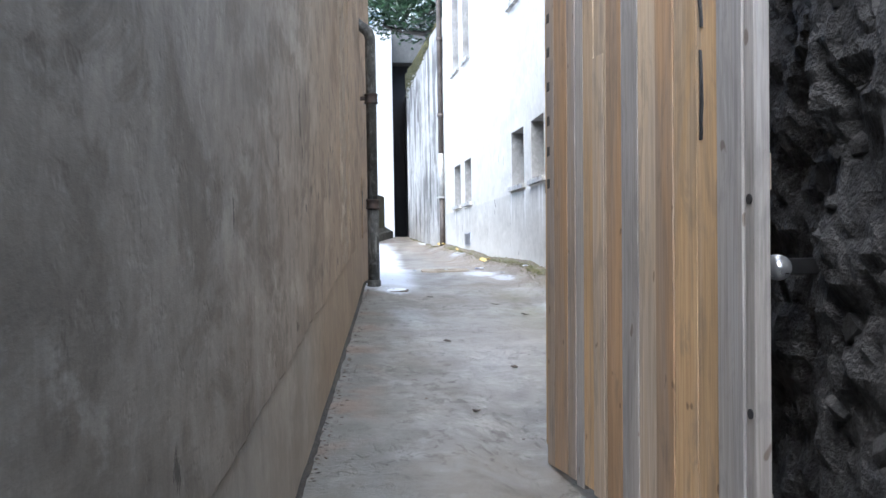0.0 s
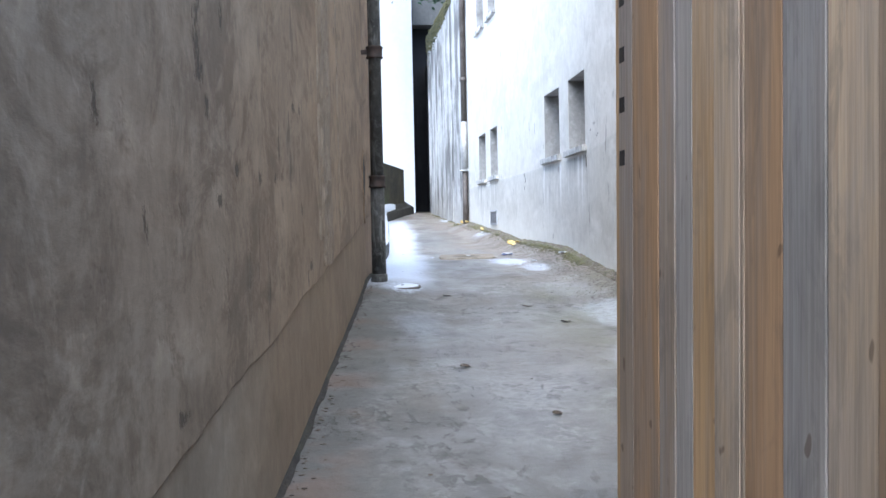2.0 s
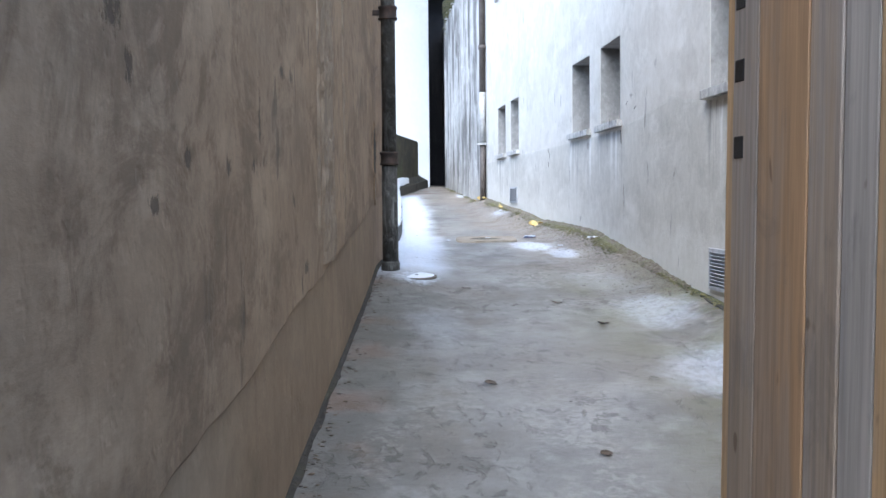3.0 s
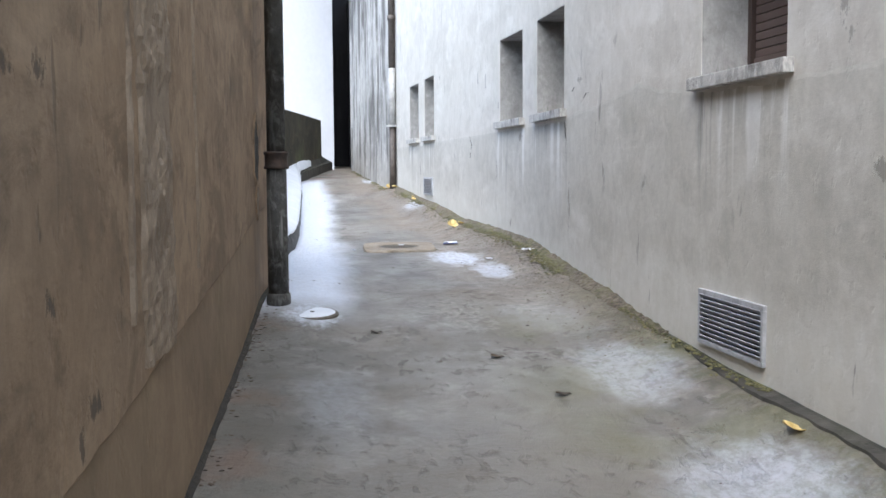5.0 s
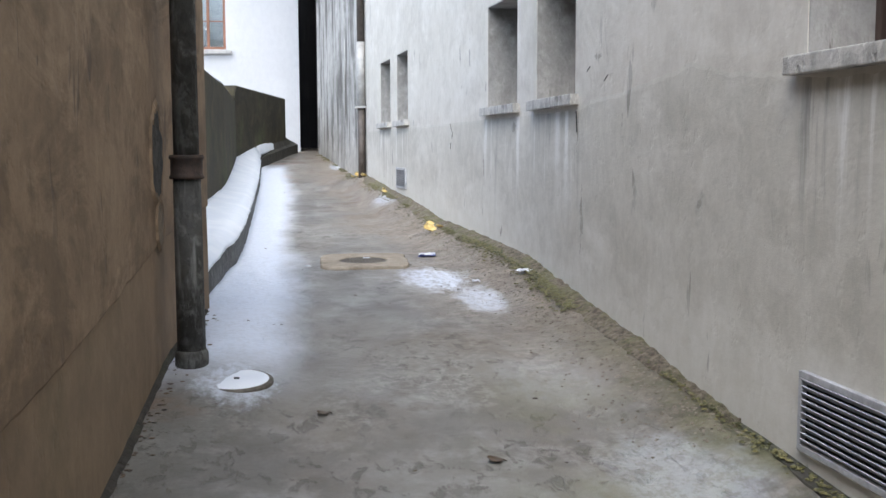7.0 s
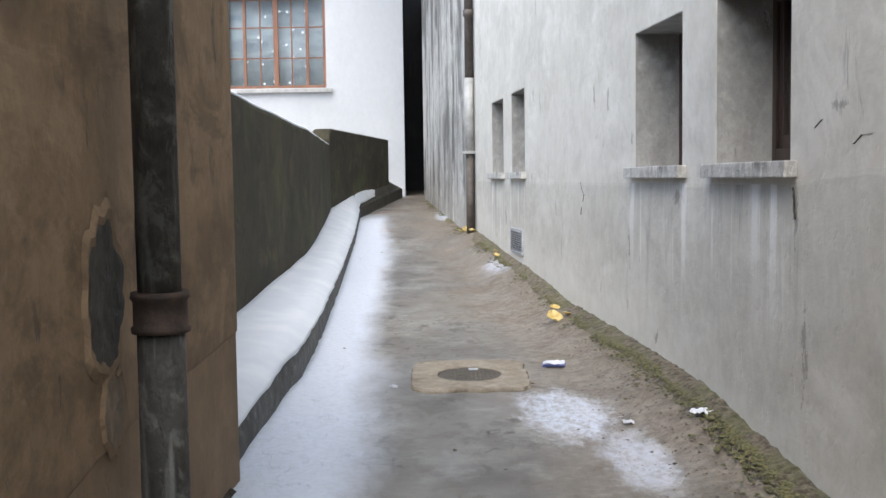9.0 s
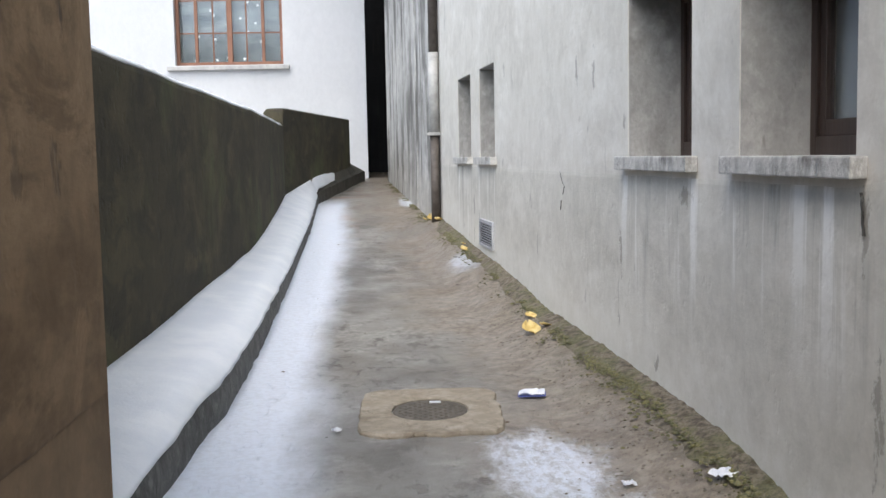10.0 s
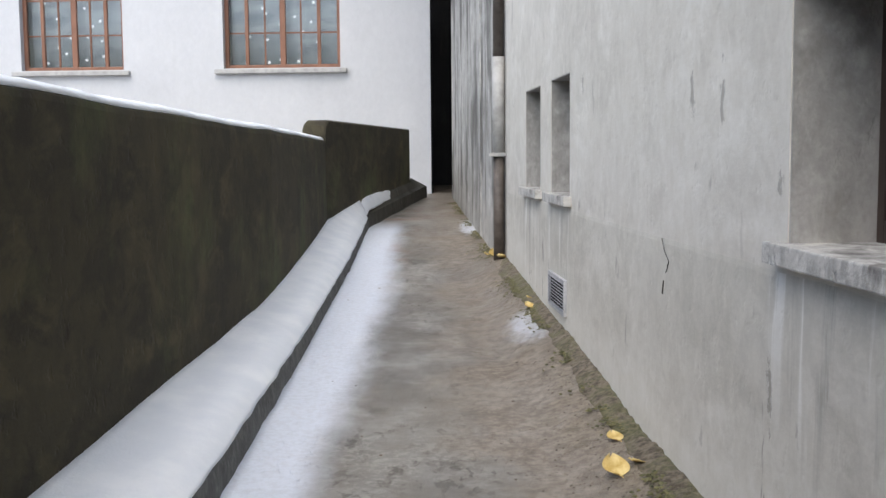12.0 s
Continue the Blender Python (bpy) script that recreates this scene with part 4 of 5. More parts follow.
def lattice_window(mid, ang, h, z0, z1, n):
    base = new("window_%d" % (20 + n))
    base.matrix_basis = pose(mid.x, mid.y, 0, 0, 0, math.degrees(ang))
    tagged(base, "red-brown wooden lattice window with white star decorations behind", "window", kind="structure")
    part("window_sill", box(-h - 0.15, h + 0.12, -0.1, 0.14, z0 - 0.1, z0 - 0.02, 0.01), M_DPALE, base, "pale grey stone sill")
    d0, d1 = 0.13, 0.2
    for x0, x1, a, b in ((-h, -h + 0.07, z0, z1), (h - 0.07, h, z0, z1), (-h + 0.07, h - 0.07, z0 - 0.02, z0 + 0.07), (-h + 0.07, h - 0.07, z1 - 0.07, z1), (-0.05, 0.05, z0 + 0.07, z1 - 0.07), (-h * 0.62 - 0.03, -h * 0.62 + 0.03, z0 + 0.07, z1 - 0.07), (h * 0.62 - 0.03, h * 0.62 + 0.03, z0 + 0.07, z1 - 0.07)):
        part("window_frame", box(x0, x1, d0, d1, a, b, 0.006), M_REDWOOD, base)
    for x in (-h * 0.31, h * 0.31):
        part("glazing_bar", box(x - 0.013, x + 0.013, d0 + 0.02, d1 - 0.01, z0 + 0.07, z1 - 0.07), M_REDWOOD, base)
    for k in range(1, 3):
        z = z0 + (z1 - z0) * k / 3
        part("glazing_bar", box(-h + 0.07, h - 0.07, d0 + 0.025, d1 - 0.015, z - 0.013, z + 0.013), M_REDWOOD, base)
    for x0, x1 in ((-h + 0.07, -h * 0.62 - 0.03), (-h * 0.62 + 0.03, -0.06), (0.06, h * 0.62 - 0.03), (h * 0.62 + 0.03, h - 0.07)):
        g = part("pane", box(x0, x1, 0.163, 0.168, z0 + 0.07, z1 - 0.07), M_GLASS, base)
        g.visible_shadow = False
    # grey-blue sheet added behind the glass for the panes' reflected tone
    rows = []
    for k in range(61):
        x = -h + 0.08 + (2 * h - 0.16) * k / 60
        y = 0.34 + 0.012 * wob(k * 0.3, n, 0)
        rows.append([(x, y, z0 + 0.02), (x, y, z1 - 0.02), (x, y + 0.004, z1 - 0.02), (x, y + 0.004, z0 + 0.02)])
    loft("tone_sheet", rows, M_PANE_TONE, base, closed=True)["label"] = "added grey-blue sheet giving the panes their reflected tone"
    r = random.Random(30 + n)
    star_me = None
    garland = new("star_garland")
    garland.matrix_basis = base.matrix_basis @ pose(0, 0.182, 0)
    tagged(garland, "small white paper stars fixed inside the lattice window", "decoration")
    for c in range(5):
        for k in range(5):
            x = -h * 0.56 + c * h * 0.28 + r.uniform(-0.09, 0.09)
            z = z0 + 0.2 + k * 0.33 + r.uniform(-0.12, 0.12)
            if star_me is None:
                bm = bmesh.new()
                ring = [bm.verts.new((q * math.cos(a), 0, q * math.sin(a))) for a, q in ((math.pi * i / 5, 0.036 if i % 2 == 0 else 0.02) for i in range(10))]
                f, b = bm.verts.new((0, -0.01, 0)), bm.verts.new((0, 0.01, 0))
                for i in range(10):
                    bm.faces.new((ring[i], ring[(i + 1) % 10], f)), bm.faces.new((ring[(i + 1) % 10], ring[i], b))
                ob = part("star", bm, M_STAR, garland)
                star_me = ob.data
            else:
                ob = new("star", star_me)
                ob.parent = garland
            ob.location = (x, 0, z)


white_building()


# ---- parapet, ledge, kerb, snow on them ----
def snow_row(x0, x1, y, za, zb, lift, seed):
    """Cross-section of snow from x0 (height za) to x1 (height zb), rounded over the outer side."""
    pts = [(x0, y, za)]
    for k in range(9):
        t = k / 8
        x = x0 + (x1 - x0) * t
        z = za + (zb - za) * t + lift * (1 - max(0, (t - 0.75) / 0.25) ** 2 * 0.75) + 0.01 * wob(x, y, seed, 1.2) + 0.003 * wob(x, y, seed, 9)
        pts.append((x, y, z))
    pts.append((x1 + 0.012 + 0.01 * wob(0, y, seed, 5), y, zb - 0.005))
    pts.append((x1 - 0.02, y, zb - 0.03))
    return pts


def build_parapet():
    rows, cap = [], []
    y = 12.2
    while y <= 23.71:
        x = parapet_x(y)
        top = lerp((12, 14, 16, 19, 23.7), (3.02, 2.985, 2.955, 2.925, 2.905), y) + 0.008 * wob(9, y, 0, 1.5)
        rows.append([(x - 0.26, y, 0.6), (x - 0.24, y, top - 0.02), (x - 0.21, y, top), (x - 0.03, y, top), (x - 0.006, y, top - 0.012), (x, y, top - 0.04), (x + 0.012 + 0.006 * wob(1, y, 1, 2), y, 0.6)])
        cap.append([(x - 0.235, y, top - 0.01), (x - 0.21, y, top + 0.03), (x - 0.12, y, top + 0.05 + 0.01 * wob(3, y, 0, 5)), (x - 0.045, y, top + 0.03 + 0.01 * wob(4, y, 0, 6)), (x - 0.012, y, top - 0.004)])
        y += 0.1
    tagged(loft("wall_parapet", rows, M_PARAPET, closed=True, smooth=False), "dark mossy concrete parapet wall", "wall", kind="structure")
    tagged(loft("snow_cap", cap, M_SNOW, closed=True), "thin snow lying on the parapet top", "snow", kind="stuff")
    # second, slightly higher length with a rounded end
    a, b = Vector((0.03, 23.72)), Vector((0.88, 28.6))
    d = (b - a).normalized()
    side = Vector((-d.y, d.x)) * 0.28
    rows = []
    prof = [(0.0, 0.16), (0.03, 0.07), (0.09, 0.02), (0.18, 0.0)] + [(0.3 + k * 0.24, 0.0) for k in range(20)]
    for s, drop in prof:
        p = a + d * min(s, 4.95)
        top = 3.14 - drop
        rows.append([(p.x, p.y, 1.2), (p.x, p.y, top - 0.02), (p.x + side.x * 0.08, p.y + side.y * 0.08, top), (p.x + side.x * 0.9, p.y + side.y * 0.9, top), (p.x + side.x, p.y + side.y, top - 0.03), (p.x + side.x, p.y + side.y, 1.2)])
    tagged(loft("wall_parapet_2", rows, M_PARAPET, closed=True, smooth=False), "higher mossy parapet length with rounded end", "wall", kind="structure")
    # ledge with rough front
    rows, snow = [], []
    y = 12.95
    while y <= 25.4:
        x0, x1 = parapet_x(y) if y < 23.7 else 0.03 + (y - 23.7) * 0.174, ledge_x(y) + 0.012 * wob(2, y, 0, 2.5)
        top = alley(y) + lerp((13, 15, 19, 24, 25.4), (0.19, 0.175, 0.14, 0.12, 0.16), y)
        heap = lerp((19, 22.5, 25.4), (0.06, 0.1, 0.18), y)
        rows.append([(x0 - 0.05, y, 0.7), (x0 - 0.05, y, top + heap), (x1 - 0.05, y, top), (x1 - 0.01 + 0.008 * wob(1, y, 0, 9), y, top - 0.015), (x1 + 0.008 * wob(3, y, 0, 7), y, top - 0.09), (x1 + 0.012 * wob(4, y, 2, 6), y, 0.7)])
        if y <= 25.3:
            snow.append(snow_row(x0 - 0.01, x1 - 0.012, y, top + heap, top - 0.005, 0.06, 3))
        y += 0.06
    tagged(loft("ledge", rows, M_LEDGE, closed=True, smooth=False), "low rough concrete ledge along the parapet", "ledge", kind="structure")
    tagged(loft("ledge_snow", snow, M_SNOW, closed=True), "smooth layer of snow on the concrete ledge", "snow", kind="stuff")
    rows = []
    for k in range(41):
        t = k / 40
        y = 25.3 + 4.1 * t
        x1 = 0.4 + 0.74 * t
        x0 = min(0.01 + (y - 23.72) * 0.174, 0.86)
        top = alley(y) + lerp((25.3, 25.4, 25.6), (0.13, 0.18, 0.2), y) + 0.015 * wob(3, y, 0, 4)
        rows.append([(x0, y, 1.2), (x0, y, top + lerp((25.3, 27.5, 29.4), (0.18, 0.18, 0.13), y)), (x1 - 0.06, y, top + 0.01), (x1 - 0.012, y, top - 0.02), (x1 + 0.01 * wob(2, y, 0, 3), y, 1.2)])
    snow = []
    for k in range(46):
        y = 25.26 + 2.7 * k / 45
        t = (y - 25.3) / 4.1
        x0 = min(0.01 + (y - 23.72) * 0.174, 0.86) - 0.01
        x1 = 0.4 + 0.74 * t - lerp((25.26, 26.3, 27.96), (0.02, 0.05, 0.125), y) + 0.015 * wob(6, y, 0, 3)
        top = alley(y) + lerp((25.3, 25.4, 25.6), (0.13, 0.18, 0.2), y)
        snow.append(snow_row(x0, max(x1, x0 + 0.05), y, top + lerp((25.3, 27.5, 29.4), (0.18, 0.18, 0.13), y), top + lerp((25.26, 25.8), (0.06, 0.035), y), 0.055 * lerp((25.26, 26.5, 27.96), (1, 1, 0.1), y), 5))
    tagged(loft("kerb_snow", snow, M_SNOW, closed=True), "snow lying behind the dark kerb", "snow", kind="stuff")
    tagged(loft("kerb", rows, M_KERB, closed=True, smooth=False), "dark damp kerb running to the passage", "kerb", kind="structure")


build_parapet()


# ---- downpipe on the brown wall ----
def near_pipe():
    x, y, z0 = 0.288, 11.42, alley(11.42) + 0.05
    base = new("drainpipe")
    base.matrix_basis = pose(x, y, z0)
    tagged(base, "old dark corroded drainpipe with rusty collars on the brown wall", "drainpipe")
    part("lower_pipe", tube([(0, 0, 0.02), (0, 0, 0.9)], [0.067, 0.064]), M_PIPE, base, "grey-green corroded lower length", smooth=True)
    part("foot", tube([(0, 0, -0.03), (0, 0, 0.06), (0, 0, 0.075)], [0.078, 0.078, 0.07]), M_PIPE, base, smooth=True)
    bend = [(0, 0, 0.9), (0, 0, 2.75)]
    for k in range(9):
        a = math.pi / 2 * k / 8 * 0.75
        bend.append((-0.17 * (1 - math.cos(a)), -0.0, 2.78 + 0.17 * math.sin(a)))
    bend.append((-0.3, 0, 3.12))
    part("upper_pipe", tube(bend, 0.059), M_PIPE, base, smooth=True)
    for z in (0.87, 2.06):
        bm = tube([(0, 0, z), (0, 0, z + 0.012), (0, 0, z + 0.02), (0, 0, z + 0.085), (0, 0, z + 0.095), (0, 0, z + 0.11)], [0.078, 0.08, 0.073, 0.073, 0.08, 0.077], 18)
        part("collar", bm, M_RUST, base, "rusty collar", smooth=True)
    part("bracket", box(-0.16, -0.04, -0.02, 0.02, 2.1, 2.14, 0.004), M_RUST, base)


near_pipe()


def chipped_patch(cy, cz, w, h, seed, inside):
    """Broken-out render: a raised ragged rim round a rough core of dark stone, the hole's shade put into its colour."""
    n, base = 40, empty("trim_broken_render")
    tagged(base, "broken-out patch of render baring dark stone on the brown wall", "damage", kind="structure")
    core, rows = [], [[], [], []]
    for k in range(n):
        a = 2 * math.pi * k / n
        q = 1 + 0.3 * wob(math.cos(a) * 2.2, math.sin(a) * 2.2, seed)
        for row, (grow, out) in zip(rows, ((1.2, 0.006), (1.06, 0.016), (0.9, 0.011))):
            y, z = cy + w * q * grow * math.cos(a), cz + h * q * grow * math.sin(a)
            row.append((left_x(y) + out + 0.004 * wob(k, seed, 0, 0.8), y, z))
    loft("rim", rows, M_LEFT, base, closed=True, caps=False, smooth=False)
    verts, faces = [], []
    for i in range(9):
        for k in range(n):
            a = 2 * math.pi * k / n
            q = (1 + 0.3 * wob(math.cos(a) * 2.2, math.sin(a) * 2.2, seed)) * 0.95 * i / 8
            y, z = cy + w * q * math.cos(a), cz + h * q * math.sin(a)
            verts.append((left_x(y) + 0.013 + 0.006 * wob(y, z, seed, 25), y, z))
    for i in range(8):
        for k in range(n):
            faces.append((i * n + k, i * n + (k + 1) % n, (i + 1) * n + (k + 1) % n, (i + 1) * n + k))
    mesh_object("core", verts, faces, inside, base)


def rough_band():
    """A strip of the wall where the finish has broken away, coarse and pitted."""
    ny, nz = 34, 190
    verts, faces = [], []
    for i in range(ny + 1):
        for k in range(nz + 1):
            z = 1.4 + 3.66 * k / nz
            u = i / ny
            y = 7.73 + 0.6 * u + (u - 0.5) * 0.05 * wob(3, z, 0, 3) + 0.02 * wob(6, z, 0, 11) * (u - 0.5)
            edge = min(1.0, u * 9, (1 - u) * 14)
            dig = max(0.0, wob(2, y, z * 0.6, 5) - 0.12) * 0.05
            h = 0.012 + 0.01 * wob(1, y, z * 0.7, 6) + 0.008 * wob(5, y, z, 15) + 0.005 * wob(9, y, z, 32) - dig
            verts.append((left_x(y) + 0.001 + max(0.003, h) * edge + (0.004 if edge > 0.9 else -0.003), y, z))
    for i in range(ny):
        for k in range(nz):
            a = i * (nz + 1) + k
            faces.append((a, a + nz + 1, a + nz + 2, a + 1))
    tagged(mesh_object("trim_rough_band", verts, faces, M_RIDGE, smooth=False), "coarse pitted strip where the wall's finish broke away", "render coat", kind="structure")


rough_band()
for y0, w, lo, hi in ((7.67, 0.055, 1.55, 5.0), (8.84, 0.045, 1.6, 4.9)):
    rows = []
    for k in range(90):
        z = lo + (hi - lo) * k / 89
        y = y0 + 0.03 * wob(y0, z, 0, 0.9) + 0.015 * wob(y0, z, 5, 4)
        ww = w * max(0.15, 0.6 + 0.9 * wob(y0, z, 3, 2.5) + 0.5 * wob(y0, z, 8, 8))
        rows.append([(left_x(y) - 0.004, y - ww, z), (left_x(y) + 0.013 + 0.012 * wob(1, z, y0, 9), y - ww * 0.4, z), (left_x(y) + 0.012 + 0.012 * wob(4, z, y0, 12), y + ww * 0.4, z), (left_x(y) - 0.004, y + ww, z)])
    tagged(loft("trim_ridge", rows, M_RIDGE, smooth=False), "rough pale vertical ridge on the brown wall", "ridge", kind="structure")
chipped_patch(11.34, 2.1, 0.15, 0.2, 3, M_CORE)
chipped_patch(11.38, 1.79, 0.09, 0.1, 8, M_RIDGE)



# ---- entrance: rubble wall, with an unseen roof and back added to dim it ----
def hull_stone(name, size, seed):
    r = random.Random(seed)
    bm = bmesh.new()
    for _ in range(16):
        v = Vector((r.gauss(0, 1), r.gauss(0, 1), r.gauss(0, 1))).normalized()
        bm.verts.new((v.x * size[0] * r.uniform(0.8, 1.1), v.y * size[1] * r.uniform(0.8, 1.1), v.z * size[2] * r.uniform(0.8, 1.1)))
    out = bmesh.ops.convex_hull(bm, input=bm.verts[:])
    bmesh.ops.delete(bm, geom=[g for g in out["geom_interior"] if isinstance(g, bmesh.types.BMVert)], context="VERTS")
    me = bpy.data.meshes.new(name)
    bmesh.ops.recalc_face_normals(bm, faces=bm.faces[:])
    bm.to_mesh(me)
    bm.free()
    me.materials.append(M_STONE)
    return me


def build_entrance():
    rows = []
    for j in range(180):
        y = -5.0 + 9.0 * j / 179
        row = [(2.6, y, -0.8)]
        back = 0.12 * max(0.0, min(1.0, (y - 3.05) / 0.2))
        for k in range(90):
            z = -0.6 + 4.2 * k / 89
            row.append((1.64 + back + 0.07 * wob(0, y, z, 2.6) + 0.05 * wob(2, y, z, 6) + 0.03 * wob(4, y, z, 14) + 0.012 * wob(5, y, z, 30), y, z))
        row.append((2.6, y, 3.6))
        rows.append(row)
    w = loft("wall_rubble", rows, M_MORTAR, closed=True, smooth=False)
    tagged(w, "dark rough rubble stone wall at the gateway", "wall", kind="structure")
    stones = [hull_stone("stone", (0.05, 0.075, 0.055), 50 + k) for k in range(6)]
    r = random.Random(12)
    for j in range(16):
        for k in range(18):
            y = 1.5 + j * 0.105 + r.uniform(-0.07, 0.07)
            z = 0.0 + k * 0.165 + r.uniform(-0.07, 0.07)
            if y > 3.06 or r.random() < 0.25:
                continue
            ob = new("stone", stones[r.randrange(6)])
            ob.parent = w
            s = r.uniform(0.5, 1.25)
            ob.matrix_basis = pose(1.685 + 0.07 * wob(0, y, z, 2.6) + r.uniform(-0.03, 0.02), y, z, r.uniform(-30, 30), r.uniform(-20, 20), r.uniform(-20, 20)) @ Matrix.Scale(s, 4)
    tagged(part("ceiling", box(-0.9, 2.75, -5.0, -1.6, 3.3, 3.6), M_ENTRY_SHADE), "unseen dark roof added to dim the entrance", "ceiling", kind="structure")
    tagged(part("wall_south", box(-0.9, 2.75, -5.3, -5.0, -0.9, 3.6), M_ENTRY_SHADE), "unseen dark wall added behind to dim the entrance", "wall", kind="structure")
    # pipe stub in the rubble
    base = new("pipe_stub")
    base.matrix_basis = pose(1.55, 3.2, 1.385)
    tagged(base, "short bright metal pipe end sticking out of the rubble", "pipe")
    bm = tube([(0.1, 0.26, 0), (-0.02, -0.06, 0), (-0.02, -0.06, 0), (0.0, 0.0, 0)], [0.044, 0.044, 0.033, 0.033], 20, ends=False)
    part("pipe", bm, M_STEEL, base, smooth=True)
    # black disc whose colour is the shade inside the pipe's bore
    part("bore_shade", tube([(0.002, 0.005, 0), (-0.004, -0.012, 0)], 0.0335, 18), M_VOID, base)
    part("bracket", box(0.05, 0.3, 0.17, 0.22, -0.03, 0.03, 0.005), M_VOID, base)


build_entrance()


# ---- wooden gate, standing open ----
def build_gate():
    far, near = Vector((1.12, 5.1)), Vector((1.38, 2.95))
    d = near - far
    length = d.length
    base = new("gate")
    base.matrix_basis = pose(far.x, far.y, 0.34, -0.8, 0, math.degrees(math.atan2(d.y, d.x)))
    tagged(base, "tall open gate of weathered tan and grey boards", "gate")
    r = random.Random(5)
    # the seen face is local -y (towards the brown wall)
    edges = (-0.043, 0.084, 0.297, 0.417, 0.531, 0.675, 0.83, 1.018, 1.201, 1.384, 1.552, 1.748, 1.916)
    woods = (M_WOOD, M_BROWN, M_WOOD, M_SILVER, M_TAN, M_PALE, M_BROWN, M_SILVER, M_PALE, M_BROWN, M_TAN, M_TAN)
    for i, wood in enumerate(woods):
        lift, proud = r.uniform(-0.012, 0.014), r.uniform(0, 0.006)
        part("board", box(edges[i] + 0.003, edges[i + 1] - 0.003, -0.02 - proud, 0.004, lift, 2.85, 0.004), wood, base)
    x = edges[-1]
    # narrow cover strip over one joint, ending short of the top
    part("strip", box(0.683, 0.822, -0.0305, -0.0268, 0.0, 2.0, 0.0015), M_PALE, base, "pale cover strip")
    part("stile", box(x + 0.012, x + 0.19, -0.034, 0.03, -0.08, 2.85, 0.006), M_SILVER, base, "grey weathered closing post")
    part("stile", box(x + 0.194, x + 0.258, -0.026, 0.03, -0.12, 2.85, 0.006), M_SILVER, base, "grey weathered hinge post")
    for z in (0.58, 1.27):
        part("bolt", tube([(x + 0.226, -0.024, z), (x + 0.226, -0.03, z)], 0.017, 12), M_TAR, base, "dark rusted bolt")
    for z in (0.2, 1.3, 2.4):
        part("rail", box(0.05, length - 0.02, 0.006, 0.05, z, z + 0.12, 0.004), M_WOOD, base)
    part("edge_batten", box(-0.085, 0.012, -0.018, 0.05, 0.1, 2.85, 0.004), M_TAN, base)
    for z in (1.35, 1.52, 1.68, 1.86, 2.04, 2.22, 2.4):
        part("clasp", box(-0.03, 0.016, -0.026, -0.014, z + 0.1, z + 0.15, 0.003), M_TAR, base, "dark metal clip")
    # black paint drip on one board
    for x0, z0, z1, lean in ((x - 0.125, 1.5, 1.82, 0.006), (x - 0.115, 1.9, 2.36, -0.02)):
        rows = []
        for j in range(13):
            t = j / 12
            w = 0.011 * math.sin(math.pi * min(1, 0.12 + t * 0.85)) ** 0.5 + 0.003 * wob(j, x0, 0, 0.7)
            cx = x0 + lean * math.sin(3 * t) + 0.004 * wob(j, 2, 0, 0.5)
            z = z0 + (z1 - z0) * t
            rows.append([(cx - w, -0.014, z), (cx - w * 0.6, -0.0305, z), (cx + w * 0.6, -0.0305, z), (cx + w, -0.014, z)])
        loft("paint_drip", rows, M_TAR, base)["label"] = "black paint drip"


build_gate()


# ---- red-footed post beside the house ----
def build_post():
    x, y = 1.85, 6.5
    base = new("post")
    base.matrix_basis = pose(x, y, ground_z(x, y))
    tagged(base, "grey metal post with red painted foot", "post")
    part("shaft", tube([(0, 0, 0.6), (0, 0, 2.1), (0, 0, 2.12)], [0.045, 0.045, 0.03]), M_POST, base, smooth=True)
    part("foot", tube([(0, 0, -0.05), (0, 0, 0.66)], 0.055), M_RED, base, "red painted foot", smooth=True)


build_post()


# ---- manhole ----
def build_manhole():
    cx, cy = 1.35, 14.56
    z = ground_z(cx, cy) + 0.006
    slope = math.degrees(math.atan((alley(15.1) - alley(14.1)) / 1.0))
    base = new("manhole")
    base.matrix_basis = pose(cx, cy, z, slope, 0, -2)
    tagged(base, "round cast iron manhole cover in a tan concrete surround", "manhole")
    rows = []
    n = 48
    for rr, zz in ((0.185, -0.05), (0.185, 0.008), (0.2, 0.012)):
        rows.append([(rr * math.cos(2 * math.pi * k / n), rr * math.sin(2 * math.pi * k / n), zz) for k in range(n)])
    for grow, zz in ((1.0, 0.012), (1.02, 0.0), (1.03, -0.06)):
        ring = []
        for k in range(n):
            a = 2 * math.pi * k / n
            c, s = math.cos(a), math.sin(a)
            q = min(0.33 / max(abs(c), 1e-6), 0.38 / max(abs(s), 1e-6))
            q = min(q, 0.45) * (1 + 0.06 * wob(k * 0.5, 1, 0) + 0.03 * wob(k * 1.7, 5, 0)) * grow
            ring.append((q * c, q * s, zz))
        rows.append(ring)
    loft("surround", rows, M_SLAB, base, closed=True, smooth=False, caps=False)
    bm = tube([(0, 0, -0.05), (0, 0, 0.004), (0, 0, 0.006)], [0.178, 0.178, 0.174], 40)
    cover = part("cover", bm, M_IRON, base, "rusty iron cover")
    me = None
    for i in range(-7, 8):
        for j in range(-7, 8):
            x, y = i * 0.024, j * 0.024
            if x * x + y * y < 0.155 ** 2 and (i + j) % 2 == 0:
                if me is None:
                    ob = part("stud", box(-0.007, 0.007, -0.007, 0.007, 0, 0.0025), M_IRON, cover)
                    me = ob.data
                else:
                    ob = new("stud", me)
                    ob.parent = cover
                ob.location = (x, y, 0.006)
    part("label_plate", box(0.0, 0.055, 0.11, 0.135, 0.007, 0.014, 0.002), M_PAPER, base, "white plate")


build_manhole()


